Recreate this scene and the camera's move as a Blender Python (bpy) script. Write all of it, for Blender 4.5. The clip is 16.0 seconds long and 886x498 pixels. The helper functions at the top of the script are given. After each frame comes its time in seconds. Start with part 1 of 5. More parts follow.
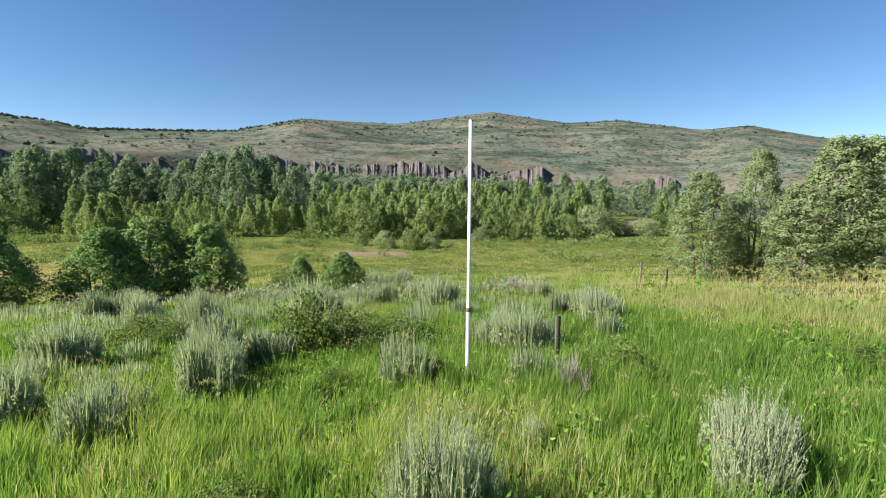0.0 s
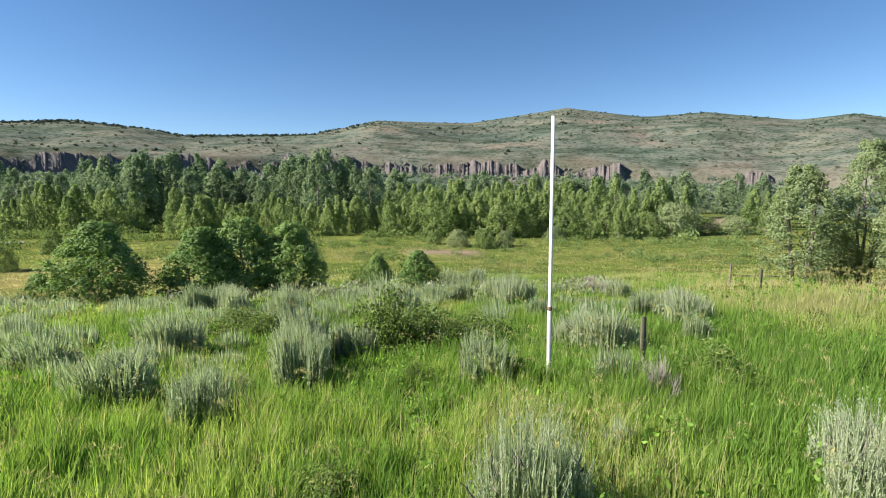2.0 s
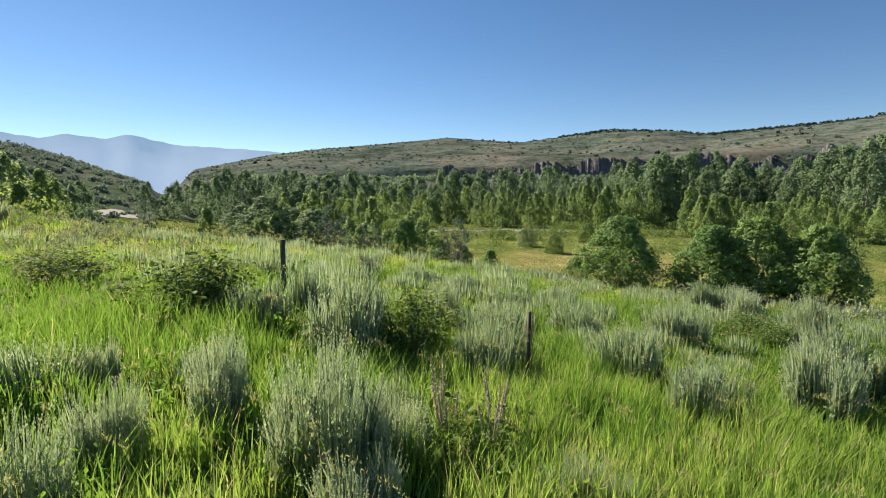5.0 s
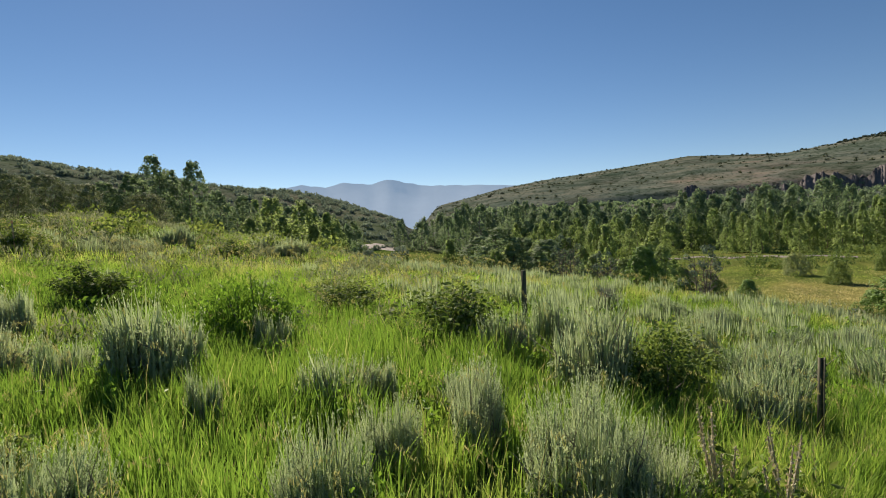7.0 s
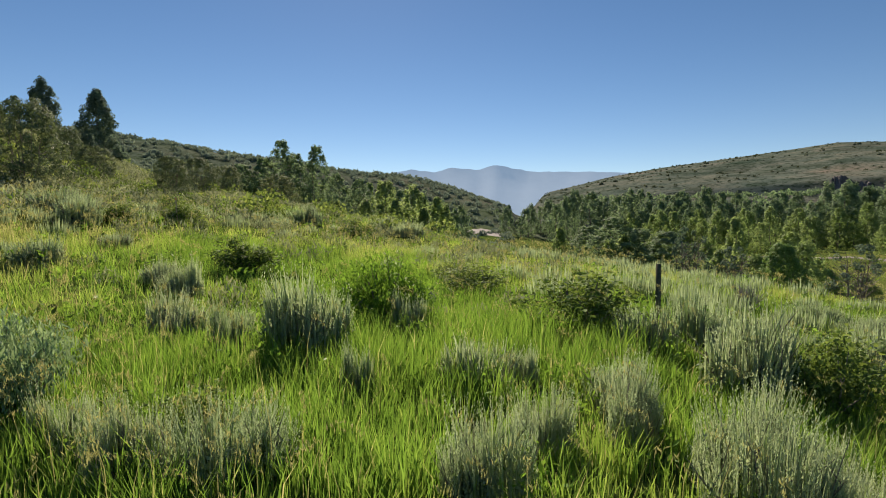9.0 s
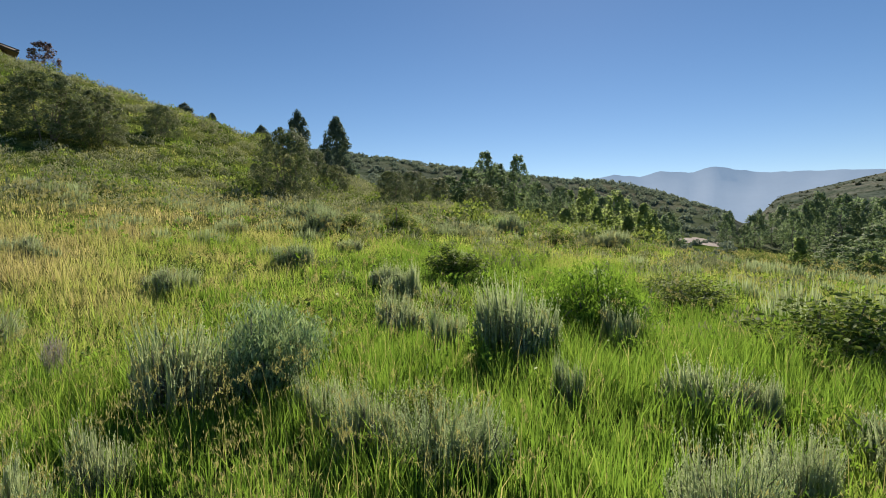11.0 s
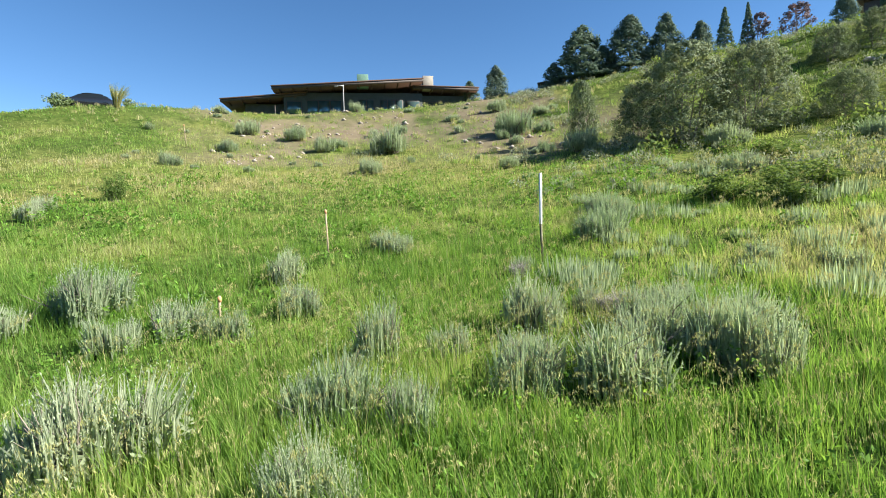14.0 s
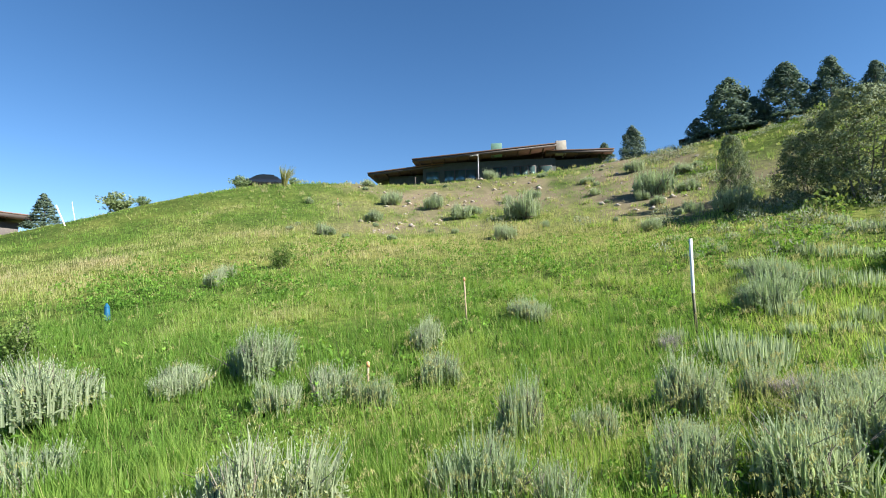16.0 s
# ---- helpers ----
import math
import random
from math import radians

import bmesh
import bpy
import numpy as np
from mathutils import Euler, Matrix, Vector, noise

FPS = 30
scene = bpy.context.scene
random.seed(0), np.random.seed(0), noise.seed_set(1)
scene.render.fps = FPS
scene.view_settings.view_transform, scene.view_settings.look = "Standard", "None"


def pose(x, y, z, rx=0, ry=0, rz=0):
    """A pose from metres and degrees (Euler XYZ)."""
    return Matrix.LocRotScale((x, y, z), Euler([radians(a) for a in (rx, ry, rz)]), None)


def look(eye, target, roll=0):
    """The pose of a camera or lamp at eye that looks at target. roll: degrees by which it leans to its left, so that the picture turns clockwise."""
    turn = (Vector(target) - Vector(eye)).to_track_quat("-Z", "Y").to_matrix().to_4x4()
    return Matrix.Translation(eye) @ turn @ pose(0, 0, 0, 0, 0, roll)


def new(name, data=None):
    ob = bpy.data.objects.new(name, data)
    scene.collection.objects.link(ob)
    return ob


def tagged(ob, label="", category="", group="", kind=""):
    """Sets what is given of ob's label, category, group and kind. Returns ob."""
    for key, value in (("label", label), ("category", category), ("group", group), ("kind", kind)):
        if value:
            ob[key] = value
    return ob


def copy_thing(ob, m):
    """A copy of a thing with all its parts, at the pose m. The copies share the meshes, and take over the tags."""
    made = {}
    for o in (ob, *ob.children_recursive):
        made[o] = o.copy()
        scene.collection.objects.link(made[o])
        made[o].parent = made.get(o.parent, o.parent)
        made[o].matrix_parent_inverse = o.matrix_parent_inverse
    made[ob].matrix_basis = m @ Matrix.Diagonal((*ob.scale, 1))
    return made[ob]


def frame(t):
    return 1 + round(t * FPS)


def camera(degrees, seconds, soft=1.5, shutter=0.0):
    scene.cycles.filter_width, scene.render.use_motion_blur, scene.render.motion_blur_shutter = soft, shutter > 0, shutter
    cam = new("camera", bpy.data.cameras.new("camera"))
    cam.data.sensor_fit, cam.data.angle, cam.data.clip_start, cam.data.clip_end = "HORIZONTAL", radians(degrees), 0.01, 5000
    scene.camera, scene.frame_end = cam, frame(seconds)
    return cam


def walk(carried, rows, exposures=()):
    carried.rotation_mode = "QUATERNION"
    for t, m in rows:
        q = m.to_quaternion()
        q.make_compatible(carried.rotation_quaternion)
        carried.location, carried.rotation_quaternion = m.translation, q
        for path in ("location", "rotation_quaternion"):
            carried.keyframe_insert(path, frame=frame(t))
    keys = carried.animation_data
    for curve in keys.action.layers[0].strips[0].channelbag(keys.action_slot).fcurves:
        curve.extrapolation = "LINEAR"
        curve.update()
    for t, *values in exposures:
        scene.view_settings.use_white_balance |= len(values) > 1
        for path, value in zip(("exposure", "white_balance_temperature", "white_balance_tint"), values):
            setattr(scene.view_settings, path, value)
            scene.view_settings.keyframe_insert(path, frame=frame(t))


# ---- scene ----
cam = camera(81.0, 16.0, soft=1.0)
PATH = [
    (0.0, pose(0.000, 0.000, 1.750, 84.20, -0.20, 0.00)),
    (0.5, pose(-0.019, -0.011, 1.752, 83.90, 0.10, 2.60)),
    (1.0, pose(-0.050, -0.032, 1.752, 83.70, 0.40, 5.40)),
    (1.5, pose(-0.084, -0.046, 1.746, 83.70, 0.50, 6.90)),
    (2.0, pose(-0.118, -0.044, 1.737, 84.10, 0.40, 7.90)),
    (2.5, pose(-0.164, -0.034, 1.725, 84.40, 0.70, 11.40)),
    (3.0, pose(-0.231, -0.059, 1.706, 84.10, 1.20, 15.90)),
    (3.5, pose(-0.294, -0.086, 1.706, 83.70, 2.00, 24.00)),
    (4.0, pose(-0.237, -0.078, 1.689, 84.00, 1.50, 36.10)),
    (4.5, pose(-0.149, -0.113, 1.695, 84.00, 0.30, 49.40)),
    (5.0, pose(-0.118, -0.151, 1.700, 84.30, 0.30, 60.50)),
    (7.5, pose(-0.183, -0.397, 1.744, 88.30, 2.30, 88.60)),
    (8.0, pose(-0.204, -0.521, 1.748, 87.80, 1.60, 91.20)),
    (10.5, pose(-0.101, -0.811, 1.765, 87.20, 0.50, 111.20)),
    (11.0, pose(-0.134, -0.827, 1.775, 87.90, 0.50, 118.70)),
    (11.5, pose(-0.174, -0.819, 1.796, 88.40, 0.20, 129.80)),
    (12.0, pose(-0.166, -0.821, 1.794, 88.60, 0.10, 144.40)),
    (12.5, pose(-0.084, -0.838, 1.794, 88.50, 0.20, 160.70)),
    (13.0, pose(0.078, -0.842, 1.788, 87.50, 0.10, 177.10)),
    (13.5, pose(0.242, -0.798, 1.813, 86.40, 0.80, 192.90)),
    (14.0, pose(0.353, -0.720, 1.870, 86.20, 1.60, 205.40)),
    (14.5, pose(0.386, -0.678, 1.926, 86.40, 1.90, 211.80)),
    (15.0, pose(0.399, -0.640, 1.970, 88.60, 2.00, 216.70)),
    (15.5, pose(0.418, -0.615, 1.992, 91.20, 1.90, 219.60)),
    (16.0, pose(0.430, -0.615, 2.000, 93.50, 1.60, 219.90)),
]
walk(cam, PATH, exposures=[(0, 1.1, 6850, 12), (4, 1.2, 6900, 13), (5.2, 0.82, 7200, 13), (7.5, 0.52, 7600, 15), (10.5, 0.55, 7500, 15), (11.5, 0.62, 7200, 15), (12.5, 1.05, 7050, 14.5), (13.5, 1.38, 6650, 10), (16, 1.3, 6480, 10)])

# ---- light ----
SUN_AZ, SUN_EL = 106.0, 34.0          # degrees, counter-clockwise from +y, and above the horizon
world = bpy.data.worlds.new("clear_morning_sky")
scene.world = world
world.use_nodes = True
wn = world.node_tree
bg = wn.nodes["Background"]
sky = wn.nodes.new("ShaderNodeTexSky")
sky.sky_type = "NISHITA"
sky.sun_disc = False
sky.sun_elevation, sky.sun_rotation = radians(SUN_EL), radians(-SUN_AZ)
sky.altitude, sky.air_density, sky.dust_density, sky.ozone_density = 2800, 1.0, 0.2, 1.7
hue = wn.nodes.new("ShaderNodeHueSaturation")
hue.inputs["Saturation"].default_value = 1.22
wn.links.new(sky.outputs[0], hue.inputs["Color"])
wn.links.new(hue.outputs[0], bg.inputs[0])
bg.inputs[1].default_value = 0.072
sun = new("sun", bpy.data.lights.new("sun", "SUN"))
sun.data.energy, sun.data.angle, sun.data.color = 5.0, radians(0.55), (1.0, 0.95, 0.86)
sun_way = Vector((-math.sin(radians(SUN_AZ)) * math.cos(radians(SUN_EL)), math.cos(radians(SUN_AZ)) * math.cos(radians(SUN_EL)), math.sin(radians(SUN_EL))))
sun.matrix_world = look(sun_way * 60, (0, 0, 0))

# ---- lie of the land: heights round the standing point, by bearing (degrees counter-clockwise from +y) and range ----
RNG = np.random.default_rng(7)
BEARING = np.arange(-60, 301, 20.0)
RANGE = np.array([0.0, 7, 20, 35, 60, 100])
HEIGHT = {
    7: [-.5, -.7, -.75, -.85, -.9, -.75, -.5, 0, .2, .28, .22, .12, .05, .05, .05, .05, 0, -.2, -.5],
    20: [-1, -1.1, -1.6, -2.3, -2.2, -2.0, -1.0, -.1, .6, 1.4, 2.0, 2.4, 2.5, 2.3, 2.2, 2.0, 1.2, .2, -1],
    35: [-1.5, -2.5, -3.6, -4.2, -4.3, -4.3, -3.8, -2.6, .9, 3.2, 4.6, 6.2, 6.5, 5.9, 5.6, 5.3, 3.1, .8, -1.5],
    60: [-2.5, -4.5, -5.6, -6.2, -6.3, -6.3, -6.2, -5.8, -1, 3.6, 12, 17, 17, 14.6, 13.2, 12.7, 7.0, 1.7, -2.5],
    100: [-4, -6, -6.4, -6.5, -6.5, -6.5, -6.5, -6.5, -5, 2, 14, 23, 21, 15.6, 12.6, 12.1, 6.6, 1.2, -4],
}
# skyline of the far ridge over the valley, and of the wooded spur downstream: bearing, degrees above the eye
FAR_AZ = [-62, -40, -36, -30, -26, -18.6, -13, -5.2, 5, 15, 22, 34, 37, 43, 52, 60, 74, 79, 86, 91]
FAR_EL = [4.0, 4.6, 5.2, 6.7, 6.5, 7.8, 7.7, 9.0, 7.7, 8.0, 6.4, 5.9, 6.4, 6.8, 5.8, 6.4, 5.1, 4.4, 2.8, 1.4]
SPUR_AZ = [88, 91, 96, 100, 107, 116, 121, 130, 140]
SPUR_EL = [0.3, 1.6, 3.4, 4.5, 5.0, 6.3, 6.9, 7.9, 8.0]
EYE = 1.75


def smooth(v):
    v = np.clip(v, 0, 1)
    return v * v * (3 - 2 * v)


def vnoise(x, y, size, seed=0):
    """Smooth value noise, -1 to 1."""
    x, y = np.asarray(x) / size, np.asarray(y) / size
    i, j = np.floor(x).astype(np.int64), np.floor(y).astype(np.int64)
    u, v = smooth(x - i), smooth(y - j)

    def rnd(a, b):
        n = (a * 374761393 + b * 668265263 + seed * 974711) & 0x7FFFFFFF
        n = ((n ^ (n >> 13)) * 1274126177) & 0x7FFFFFFF
        return ((n ^ (n >> 16)) & 0xFFFF) / 32767.5 - 1
    return (rnd(i, j) * (1 - u) + rnd(i + 1, j) * u) * (1 - v) + (rnd(i, j + 1) * (1 - u) + rnd(i + 1, j + 1) * u) * v


def bearing(x, y):
    a = np.degrees(np.arctan2(-x, y))
    return np.where(a < -60, a + 360, a)


def ring(k, a):
    """A ring's height at bearings a, eased between its knots."""
    f = (a + 60) / 20
    i = np.clip(np.floor(f).astype(int), 0, 17)
    vals = np.array(HEIGHT[k], float)
    u = f - i
    p0, p1, p2, p3 = vals[np.maximum(i - 1, 0)], vals[i], vals[i + 1], vals[np.minimum(i + 2, 18)]
    return p1 + 0.5 * u * (p2 - p0 + u * (2 * p0 - 5 * p1 + 4 * p2 - p3 + u * (3 * (p1 - p2) + p3 - p0)))


def land(x, y):
    """Height of the ground."""
    x, y = np.asarray(x, float), np.asarray(y, float)
    r, a = np.hypot(x, y), bearing(x, y)
    knots = [np.zeros_like(r)] + [ring(k, a) for k in (7, 20, 35, 60, 100)]
    z = knots[-1].copy()
    for n in range(5):
        lo, hi = RANGE[n], RANGE[n + 1]
        inside = (r >= lo) & (r < hi)
        u = (r - lo) / (hi - lo)
        d1 = (knots[n + 1] - knots[n]) / (hi - lo)
        d0 = d1 if n == 0 else (knots[n] - knots[n - 1]) / (RANGE[n] - RANGE[n - 1])
        d2 = d1 if n == 4 else (knots[n + 2] - knots[n + 1]) / (RANGE[n + 2] - RANGE[n + 1])
        t0, t1 = (d0 + d1) / 2 * (hi - lo), (d1 + d2) / 2 * (hi - lo)
        zz = (2 * u**3 - 3 * u**2 + 1) * knots[n] + (u**3 - 2 * u**2 + u) * t0 + (3 * u**2 - 2 * u**3) * knots[n + 1] + (u**3 - u**2) * t1
        z = np.where(inside, zz, z)
    # far ground: valley floor, cliff step, ridge
    north = np.clip((96 - a) / 8, 0, 1) * np.clip((a + 60) / 2, 0, 1)
    crest = np.interp(a, FAR_AZ, FAR_EL)
    crest = EYE + 700 * np.tan(np.radians(crest))
    step = np.interp(a, [-40, -24, -6, 8, 28, 45, 60, 80, 90], [1.2, 1.6, 3.2, 3.8, 4.1, 3.6, 3.2, 2.4, 1.0])
    top = EYE + 330 * np.tan(np.radians(step))
    foot = top - np.interp(a, [-40, -24, -6, 40, 60, 85], [6, 8, 11, 12, 8, 2])
    floor_z = knots[-1]
    w1 = smooth((r - 215) / 90)
    far = floor_z + (foot - floor_z) * w1
    far = far + (top - foot) * smooth((r - 311) / 14)
    rise = np.clip((r - 325) / 375, 0, 1)
    folds = (vnoise(x, y, 120, 3) * 11 + vnoise(x, y, 52, 4) * 6 + vnoise(x, y, 23, 5) * 2.5) * smooth((640 - r) / 260)
    far = far + (crest - top) * (rise ** 0.85) + folds * np.sin(np.pi * rise)
    far = far - np.clip(r - 700, 0, 1200) * 0.06
    spur = EYE + 350 * np.tan(np.radians(np.interp(a, SPUR_AZ, SPUR_EL)))
    back = floor_z + (spur - floor_z) * smooth((r - 130) / 220) + vnoise(x, y, 40, 6) * 3 * np.sin(np.pi * np.clip((r - 130) / 220, 0, 1))
    back = back - np.clip(r - 360, 0, 900) * 0.05
    w_spur = np.clip((a - 86) / 4, 0, 1) * np.clip((150 - a) / 8, 0, 1)
    rest = floor_z + np.clip(r - 100, 0, 300) * 0.02
    beyond = rest
    beyond = beyond * (1 - w_spur) + back * w_spur
    wn_ = np.clip((89 - a) / 3, 0, 1) * np.clip((a + 64) / 6, 0, 1)
    beyond = beyond * (1 - wn_) + far * wn_
    z = np.where(r > 100, beyond * smooth((r - 100) / 20) + z * (1 - smooth((r - 100) / 20)), z)
    bumps = vnoise(x, y, 1.3, 1) * 0.035 + vnoise(x, y, 4.0, 2) * 0.09 * smooth(r / 6)
    return z + bumps * smooth(r / 2.5)


def bare(x, y):
    """How bare the soil lies, 0 to 1: the graded bank below the house, and the tracks in the valley."""
    r, a = np.hypot(x, y), bearing(x, y)
    patch = smooth((a - 181) / 6) * smooth((236 - a) / 12) * smooth((r - 29 - 3 * vnoise(x, y, 6, 11)) / 5) * smooth((50 + 16 * smooth((a - 190) / 8) - r) / 8)
    patch = 0.72 * patch * np.clip(0.58 + 0.75 * vnoise(x, y, 3.1, 12) + 0.5 * vnoise(x, y, 1.1, 13), 0, 1)
    track = smooth(1 - np.abs(r - 73 - 4 * np.sin(np.radians(a * 6))) / 6.0) * smooth((a - 3) / 2) * smooth((13 - a) / 2)
    lane = smooth(1 - np.abs(a + 19.5 + (r - 150) * 0.03) / 1.6) * smooth((r - 128) / 10) * smooth((205 - r) / 15)
    scree = 0.32 * smooth((r - 285) / 20) * smooth((350 - r) / 25) * np.clip(0.5 + 0.9 * vnoise(x, y, 22, 14), 0, 1) * (a < 45)
    return np.clip(patch + track + lane + scree, 0, 1)


def dry(x, y):
    """How straw-yellow the grass has turned, 0 to 1."""
    r, a = np.hypot(x, y), bearing(x, y)
    d = 0.1 + 0.22 * vnoise(x, y, 4.3, 21) + 0.24 * vnoise(x, y, 1.2, 22) - 0.1 * smooth((a - 188) / 10) * smooth((16 - r) / 4) - 0.12 * smooth((115 - a) / 10) * smooth((12 - r) / 4)
    d = d + 0.36 * smooth((a - 118) / 16) * smooth((188 - a) / 26) * smooth((r - 9) / 5) * smooth((30 - r) / 8)
    d = d + 0.45 * smooth((-14 - a) / 8) * smooth((r - 11) / 5) * smooth((40 - r) / 10)
    d = d + 0.06 * smooth((a - 150) / 20) * smooth((250 - a) / 20) * smooth((12 - r) / 5)
    d = d + 0.36 * smooth((a - 190) / 15) * smooth((r - 19) / 8) * smooth((40 - r) / 6)
    d = d + 0.16 * smooth((a - 30) / 25) * smooth((105 - a) / 15) * smooth((r - 9) / 6) * smooth((40 - r) / 8)
    d = d + 0.1 * smooth((r - 42) / 10) * (a < 100) * (0.6 + 0.9 * vnoise(x, y, 13, 23)) + 0.6 * smooth((a - 27) / 5) * smooth((58 - a) / 8) * smooth(1.2 - np.abs(r - 66) / 20)
    d = d + 0.19 * smooth((r - 34) / 14) * (a < 100) + 0.1 * smooth((r - 27) / 8) * smooth((a - 105) / 8) * smooth((190 - a) / 8)
    return np.clip(d, 0, 1)

# ---- materials ----


def material(name):
    m = bpy.data.materials.new(name)
    m.use_nodes = True
    t = m.node_tree
    return m, t, t.nodes["Principled BSDF"]


def node(t, kind, **sockets):
    n = t.nodes.new(kind)
    for k, v in sockets.items():
        n.inputs[k].default_value = v
    return n


def ramp(t, source, stops):
    r = t.nodes.new("ShaderNodeValToRGB")
    while len(r.color_ramp.elements) < len(stops):
        r.color_ramp.elements.new(0.5)
    for e, (p, c) in zip(r.color_ramp.elements, stops):
        e.position, e.color = p, (*c, 1)
    t.links.new(source, r.inputs[0])
    return r.outputs[0]


def mixed(t, fac, a, b, blend="MIX"):
    n = t.nodes.new("ShaderNodeMix")
    n.data_type, n.blend_type = "RGBA", blend
    for sock, v in ((n.inputs[0], fac), (n.inputs[6], a), (n.inputs[7], b)):
        if isinstance(v, (int, float)):
            sock.default_value = v
        elif isinstance(v, tuple):
            sock.default_value = (*v, 1)
        else:
            t.links.new(v, sock)
    return n.outputs[2]


def coords(t):
    return t.nodes.new("ShaderNodeTexCoord").outputs["Object"]


def noisy(t, scale, detail=3.0, rough=0.55, vec=None):
    n = t.nodes.new("ShaderNodeTexNoise")
    n.inputs["Scale"].default_value, n.inputs["Detail"].default_value, n.inputs["Roughness"].default_value = scale, detail, rough
    t.links.new(vec if vec is not None else coords(t), n.inputs["Vector"])
    return n.outputs[0]


def bumped(t, p, height, strength, distance):
    b = t.nodes.new("ShaderNodeBump")
    b.inputs["Strength"].default_value, b.inputs["Distance"].default_value = strength, distance
    t.links.new(height, b.inputs["Height"])
    t.links.new(b.outputs[0], p.inputs["Normal"])


def attribute(t, name):
    a = t.nodes.new("ShaderNodeAttribute")
    a.attribute_name = name
    return a.outputs["Fac"]


def leafy(name, stops, through_light=0.35, rough=0.55, vary=0.35, tint=True, glow=(1.2, 1.1, 0.75)):
    """Leaves and blades: colour by the mesh's tint, in bushes with shade painted in, and a chance for each leaf, and
    light that shines through.
    """
    m, t, p = material(name)
    geo = t.nodes.new("ShaderNodeNewGeometry")
    if tint:
        c = ramp(t, attribute(t, "tint"), stops)
    else:
        c = ramp(t, noisy(t, 0.6), stops)
    oi = t.nodes.new("ShaderNodeObjectInfo")
    dark = ramp(t, geo.outputs["Random Per Island"], [(0.0, (1 - vary,) * 3), (1.0, (1 + vary * 0.5,) * 3)])
    c = mixed(t, 1.0, c, dark, "MULTIPLY")
    whole = ramp(t, oi.outputs["Random"], [(0.0, (0.84, 0.88, 0.8)), (1.0, (1.08, 1.04, 1.02))])
    c = mixed(t, 1.0, c, whole, "MULTIPLY")
    t.links.new(c, p.inputs["Base Color"])
    p.inputs["Roughness"].default_value = rough
    p.inputs["Specular IOR Level"].default_value = 0.12
    tr = t.nodes.new("ShaderNodeBsdfTranslucent")
    warm = mixed(t, 1.0, c, glow, "MULTIPLY")
    t.links.new(warm, tr.inputs["Color"])
    mix = t.nodes.new("ShaderNodeMixShader")
    mix.inputs[0].default_value = through_light
    t.links.new(p.outputs[0], mix.inputs[1])
    t.links.new(tr.outputs[0], mix.inputs[2])
    t.links.new(mix.outputs[0], t.nodes["Material Output"].inputs[0])
    return m


def solid(name, a, b, scale, rough=0.7, bump=0.3, dist=0.01, metal=0.0, stretch=None):
    """Two tones of one stuff, mottled at two scales, with fine relief."""
    m, t, p = material(name)
    vec = coords(t)
    if stretch:
        mp = t.nodes.new("ShaderNodeMapping")
        mp.inputs["Scale"].default_value = stretch
        t.links.new(vec, mp.inputs["Vector"])
        vec = mp.outputs[0]
    n1, n2 = noisy(t, scale, 4, 0.6, vec), noisy(t, scale * 7, 3, 0.6, vec)
    c = ramp(t, n1, [(0.3, a), (0.7, b)])
    c = mixed(t, 0.35, c, ramp(t, n2, [(0.3, tuple(v * 0.75 for v in a)), (0.7, tuple(min(v * 1.15, 1) for v in b))]))
    t.links.new(c, p.inputs["Base Color"])
    p.inputs["Roughness"].default_value, p.inputs["Metallic"].default_value = rough, metal
    bumped(t, p, n2, bump, dist)
    return m


GRASS = leafy("grass_blades", [(0.0, (0.18, 0.33, 0.068)), (0.18, (0.33, 0.475, 0.115)), (0.4, (0.47, 0.495, 0.23)), (0.6, (0.52, 0.48, 0.295)), (1.0, (0.6, 0.53, 0.36))], 0.56, 0.5, 0.26, glow=(1.17, 1.13, 0.8))
SEED = leafy("grass_seed_heads", [(0.0, (0.45, 0.45, 0.18)), (1.0, (0.6, 0.55, 0.27))], 0.4, 0.7, 0.3, glow=(1.1, 1.05, 0.9))
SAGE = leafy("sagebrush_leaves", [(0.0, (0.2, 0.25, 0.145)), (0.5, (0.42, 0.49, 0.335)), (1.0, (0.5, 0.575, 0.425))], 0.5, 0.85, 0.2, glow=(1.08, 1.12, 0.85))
TWIG = solid("grey_sage_wood", (0.13, 0.11, 0.09), (0.27, 0.24, 0.2), 9, 0.9, 0.5, 0.01)
SHRUB = leafy("shrub_leaves", [(0.0, (0.08, 0.14, 0.04)), (0.5, (0.17, 0.265, 0.075)), (1.0, (0.3, 0.4, 0.14))], 0.42, 0.7, 0.4)
LUSH = leafy("lush_green_leaves", [(0.0, (0.1, 0.23, 0.04)), (1.0, (0.27, 0.48, 0.09))], 0.5, 0.5, 0.35)
ASPEN = leafy("cottonwood_leaves", [(0.0, (0.18, 0.26, 0.1)), (0.5, (0.285, 0.385, 0.16)), (1.0, (0.4, 0.5, 0.23))], 0.58, 0.65, 0.15, glow=(1.1, 1.1, 0.9))
DARKLEAF = leafy("tall_cottonwood_leaves", [(0.0, (0.14, 0.21, 0.125)), (0.5, (0.22, 0.305, 0.175)), (1.0, (0.31, 0.41, 0.235))], 0.48, 0.65, 0.15, glow=(1.0, 1.05, 0.9))
SILVER = leafy("silvery_tree_leaves", [(0.0, (0.18, 0.25, 0.125)), (0.5, (0.28, 0.36, 0.195)), (1.0, (0.4, 0.475, 0.285))], 0.42, 0.6, 0.2)
